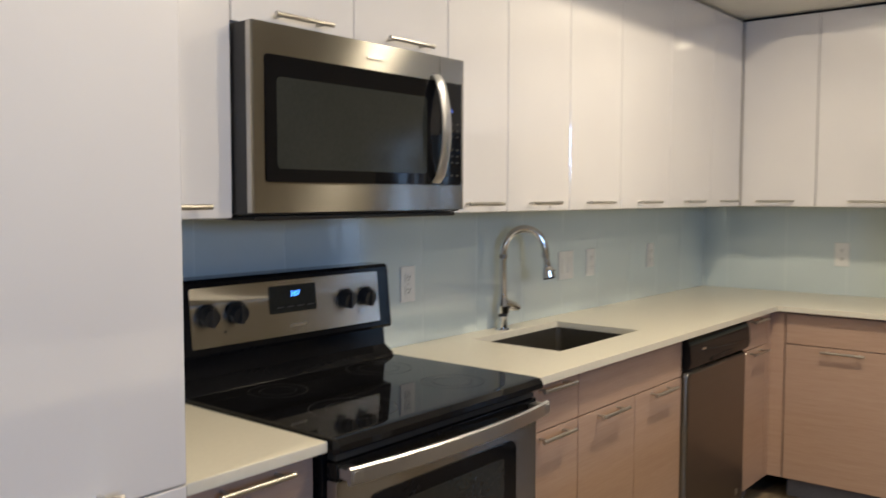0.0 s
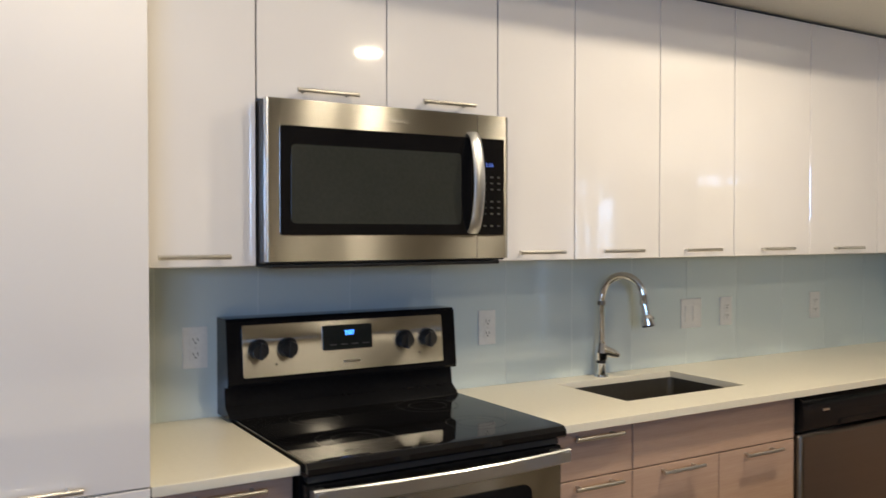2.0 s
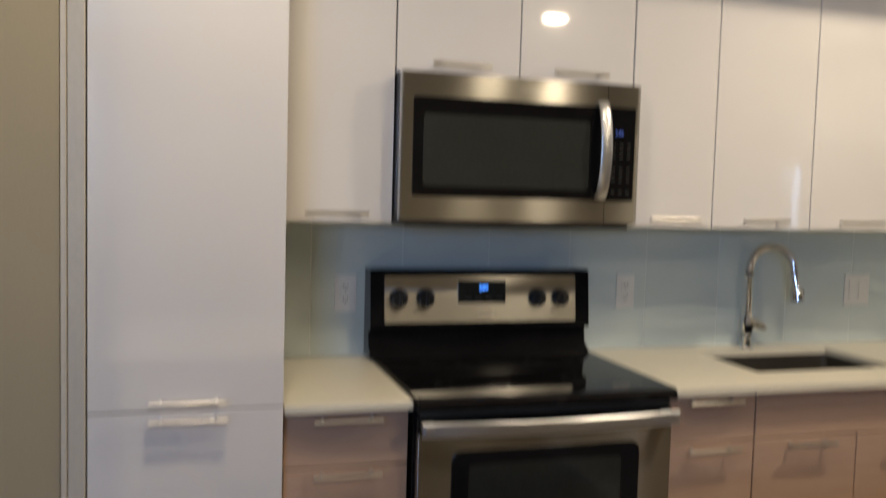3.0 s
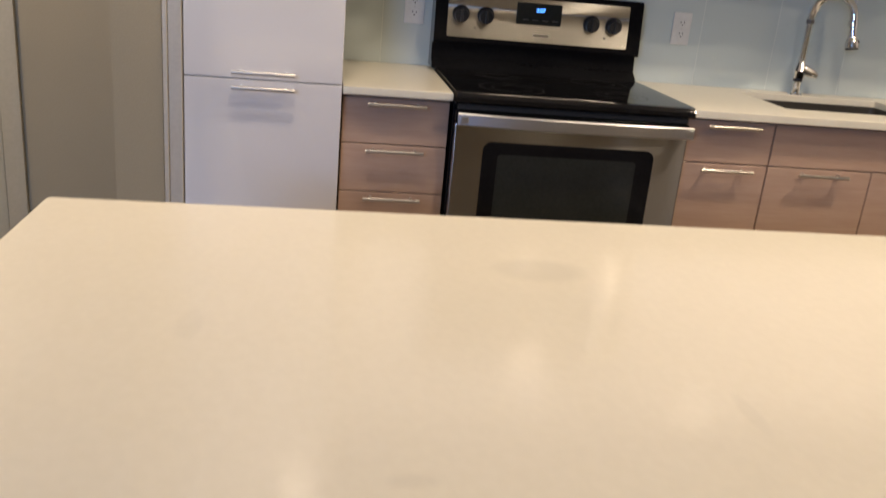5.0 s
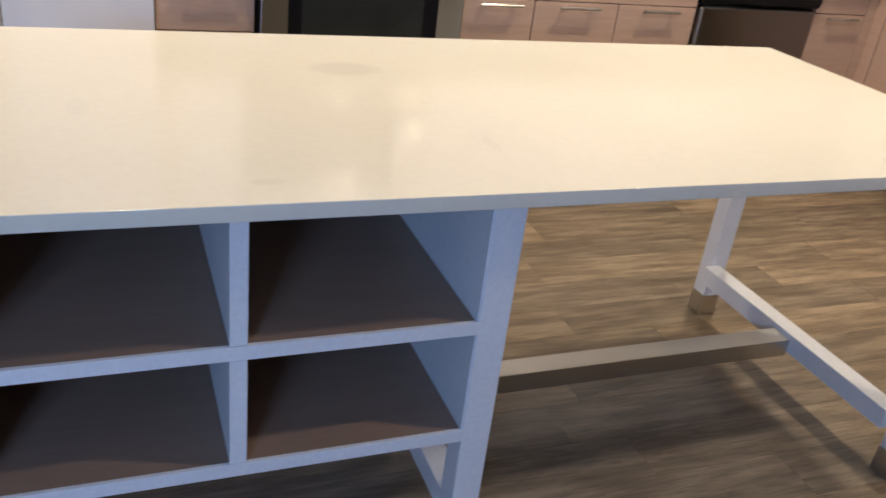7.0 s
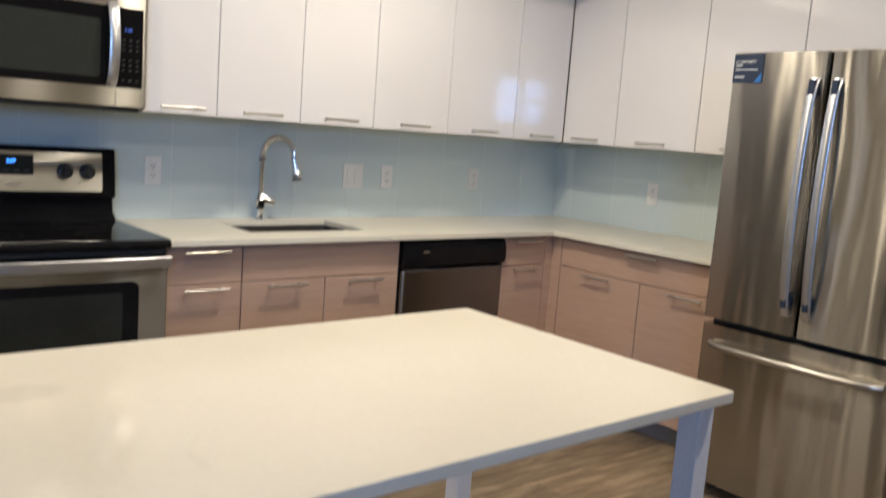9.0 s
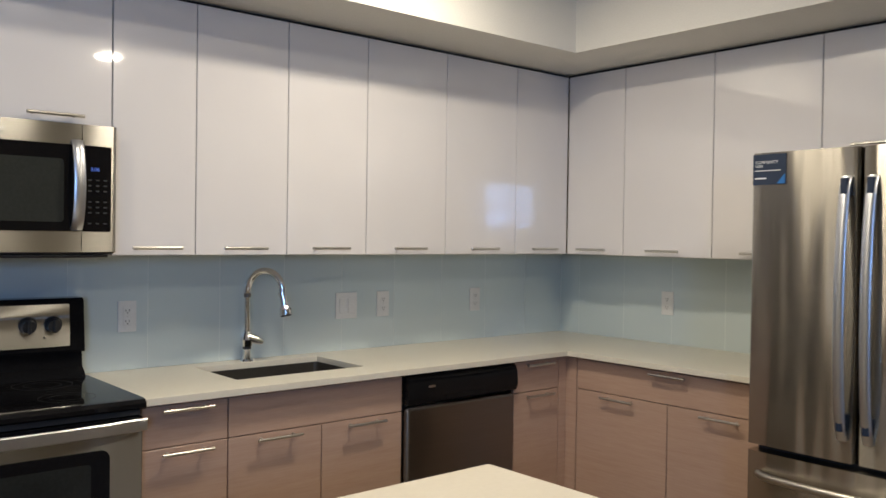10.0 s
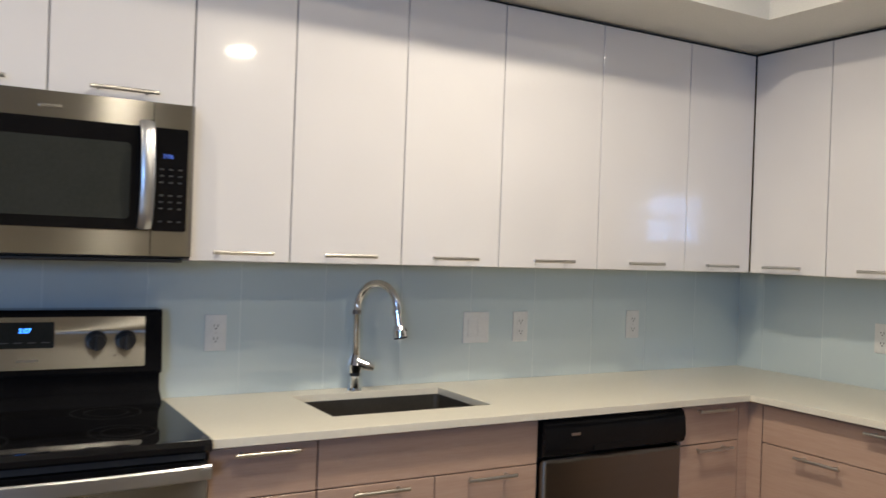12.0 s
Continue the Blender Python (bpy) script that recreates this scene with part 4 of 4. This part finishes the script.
# ---------- island ----------
def build_island():
    ix0, ix1, iy0, iy1, zt = -0.868, 1.286, -2.604, -1.682, 0.847
    isl = thing("kitchen_island", ((ix0 + ix1) / 2, (iy0 + iy1) / 2, 0), "white painted kitchen island table with open shelves and legs", "kitchen island")
    zu = zt - 0.026
    bm = bmesh.new()
    o = rounded(ix0, ix1, iy0, iy1, 0.012, 4)
    prism(bm, o, zu, zt, lambda a, b, c: (a, b, c))
    rim = [e for e in bm.edges if abs(e.verts[0].co.z - e.verts[1].co.z) < 1e-5]
    bmesh.ops.bevel(bm, geom=rim, offset=0.003, segments=2, profile=0.5, affect="EDGES")
    part("tabletop", bm, ISLAND_QUARTZ, isl, "cream quartz top")
    f, bk = -2.556, -1.71
    xl, xr = -0.788, 0.104
    leg = 0.056
    for lx in (xl, xr - leg, ix1 - 0.03 - leg):
        for ly in (f, bk - leg):
            if lx > 1 and ly == f:
                lx += 0.03
            part("leg", boxed(lx, lx + leg, ly, ly + leg, 0.001, zu, 0.003), ISLAND, isl)
            part("foot_sleeve", boxed(lx - 0.002, lx + leg + 0.002, ly - 0.002, ly + leg + 0.002, 0.0, 0.07, 0.002), BAR_STEEL, isl, "polished steel foot sleeve")
    z_shelves = (0.343, 0.569)
    for z in z_shelves:
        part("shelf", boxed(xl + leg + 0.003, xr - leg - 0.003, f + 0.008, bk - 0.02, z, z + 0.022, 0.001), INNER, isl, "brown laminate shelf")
        part("shelf_edge", boxed(xl + leg, xr - leg, f - 0.001, f + 0.0075, z - 0.001, z + 0.024, 0.001), ISLAND, isl, "white painted shelf edge")
    for zz in ((0.368, 0.567), (0.594, zu - 0.012)):
        part("divider", boxed(-0.357, -0.330, f, bk - 0.02, zz[0], zz[1], 0.001), ISLAND, isl)
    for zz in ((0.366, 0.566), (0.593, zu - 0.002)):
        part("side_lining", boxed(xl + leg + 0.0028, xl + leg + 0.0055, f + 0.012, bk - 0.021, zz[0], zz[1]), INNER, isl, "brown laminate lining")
    for x in (xl + leg - 0.0375, xr - leg - 0.0025):
        part("side_panel", boxed(x, x + 0.04, f + 0.003, bk - 0.022, 0.342, zu, 0.001), ISLAND, isl)
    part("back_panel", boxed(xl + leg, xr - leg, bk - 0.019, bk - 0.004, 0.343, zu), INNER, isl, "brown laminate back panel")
    part("rail", boxed(xl + leg, xr - leg, f + 0.002, f + 0.018, zu - 0.011, zu - 0.001), ISLAND, isl)
    rx = ix1 - 0.03 - leg
    part("stretcher", boxed(rx + 0.001, rx + leg - 0.001, f + leg, bk - leg, 0.125, 0.18, 0.003), ISLAND, isl)
    part("stretcher", boxed(xr - leg + 0.001, xr - 0.001, f + leg, bk - leg, 0.125, 0.18, 0.003), ISLAND, isl)
    part("stretcher", boxed(xl + 0.001, xl + leg - 0.001, f + leg, bk - leg, 0.125, 0.18, 0.003), ISLAND, isl)
    ym = (f + bk) / 2
    part("stretcher", boxed(xr - 0.0005, rx + 0.0005, ym - 0.032, ym + 0.032, 0.114, 0.166, 0.003), BAR_STEEL, isl, "polished steel cross bar")
    part("stretcher", boxed(xl + leg, xr - leg, ym - 0.021, ym + 0.021, 0.125, 0.18, 0.003), ISLAND, isl)


build_island()

# ---------- glass backsplash, tile by tile ----------
splash = thing("backsplash", (1.5, -0.004, COUNTER), "pale blue glass tile backsplash above the worktop", "backsplash", "", "structure")
part("grout", boxed(-0.338, WALL_X - 0.0005, -0.0114, -0.0005, 0.88, 1.40), GROUT, splash, "white joint behind the tiles")
part("grout", boxed(WALL_X - 0.0114, WALL_X - 0.0005, -1.72, -0.0118, 0.88, UP_Z - 0.001), GROUT, splash)
W = 0.3035
k = -5
while True:
    a = 1.021 + k * W
    k += 1
    if a > WALL_X - 0.02:
        break
    x0, x1 = max(a + 0.0017, -0.338), min(a + W - 0.0017, WALL_X - 0.013)
    if x1 - x0 < 0.01:
        continue
    part("tile", boxed(x0, x1, -0.0122, -0.0112, 0.9145, 1.362 if x0 > 0.72 or x1 < 0.05 else 1.40, 0.0004, 1), GLASS_TILE, splash)
edges = [0.0135, 0.152, 0.463, 0.766, 1.07, 1.373, 1.70]
for a, b in zip(edges, edges[1:]):
    part("tile", boxed(WALL_X - 0.0122, WALL_X - 0.0112, -b + 0.0017, -a - 0.0017, 0.9145, 1.362, 0.0004, 1), GLASS_TILE, splash)

# ---------- floor planks ----------
rnd = random.Random(4)
PW, PL = 0.15, 1.22
far = bmesh.new()
y = BACK_Y
while y < -0.001:
    x = LEFT_X - rnd.random() * PL
    y1 = min(y + PW, 0.0)
    while x < WALL_X:
        a, b = max(x, LEFT_X), min(x + PL, WALL_X)
        if b - a > 0.02:
            bounds = (a + 0.0002, b - 0.0002, y + 0.0002, y1 - 0.0002, -0.006, -rnd.random() * 0.0006)
            if b > -2.6 and y > -4.6:
                part("plank", boxed(*bounds, 0.0005, 1), PLANK, floor, smooth=False)
            else:
                box(far, *bounds)
        x += PL
    y += PW
part("far_planks", far, PLANK, floor, smooth=False)["kind"] = "stuff"
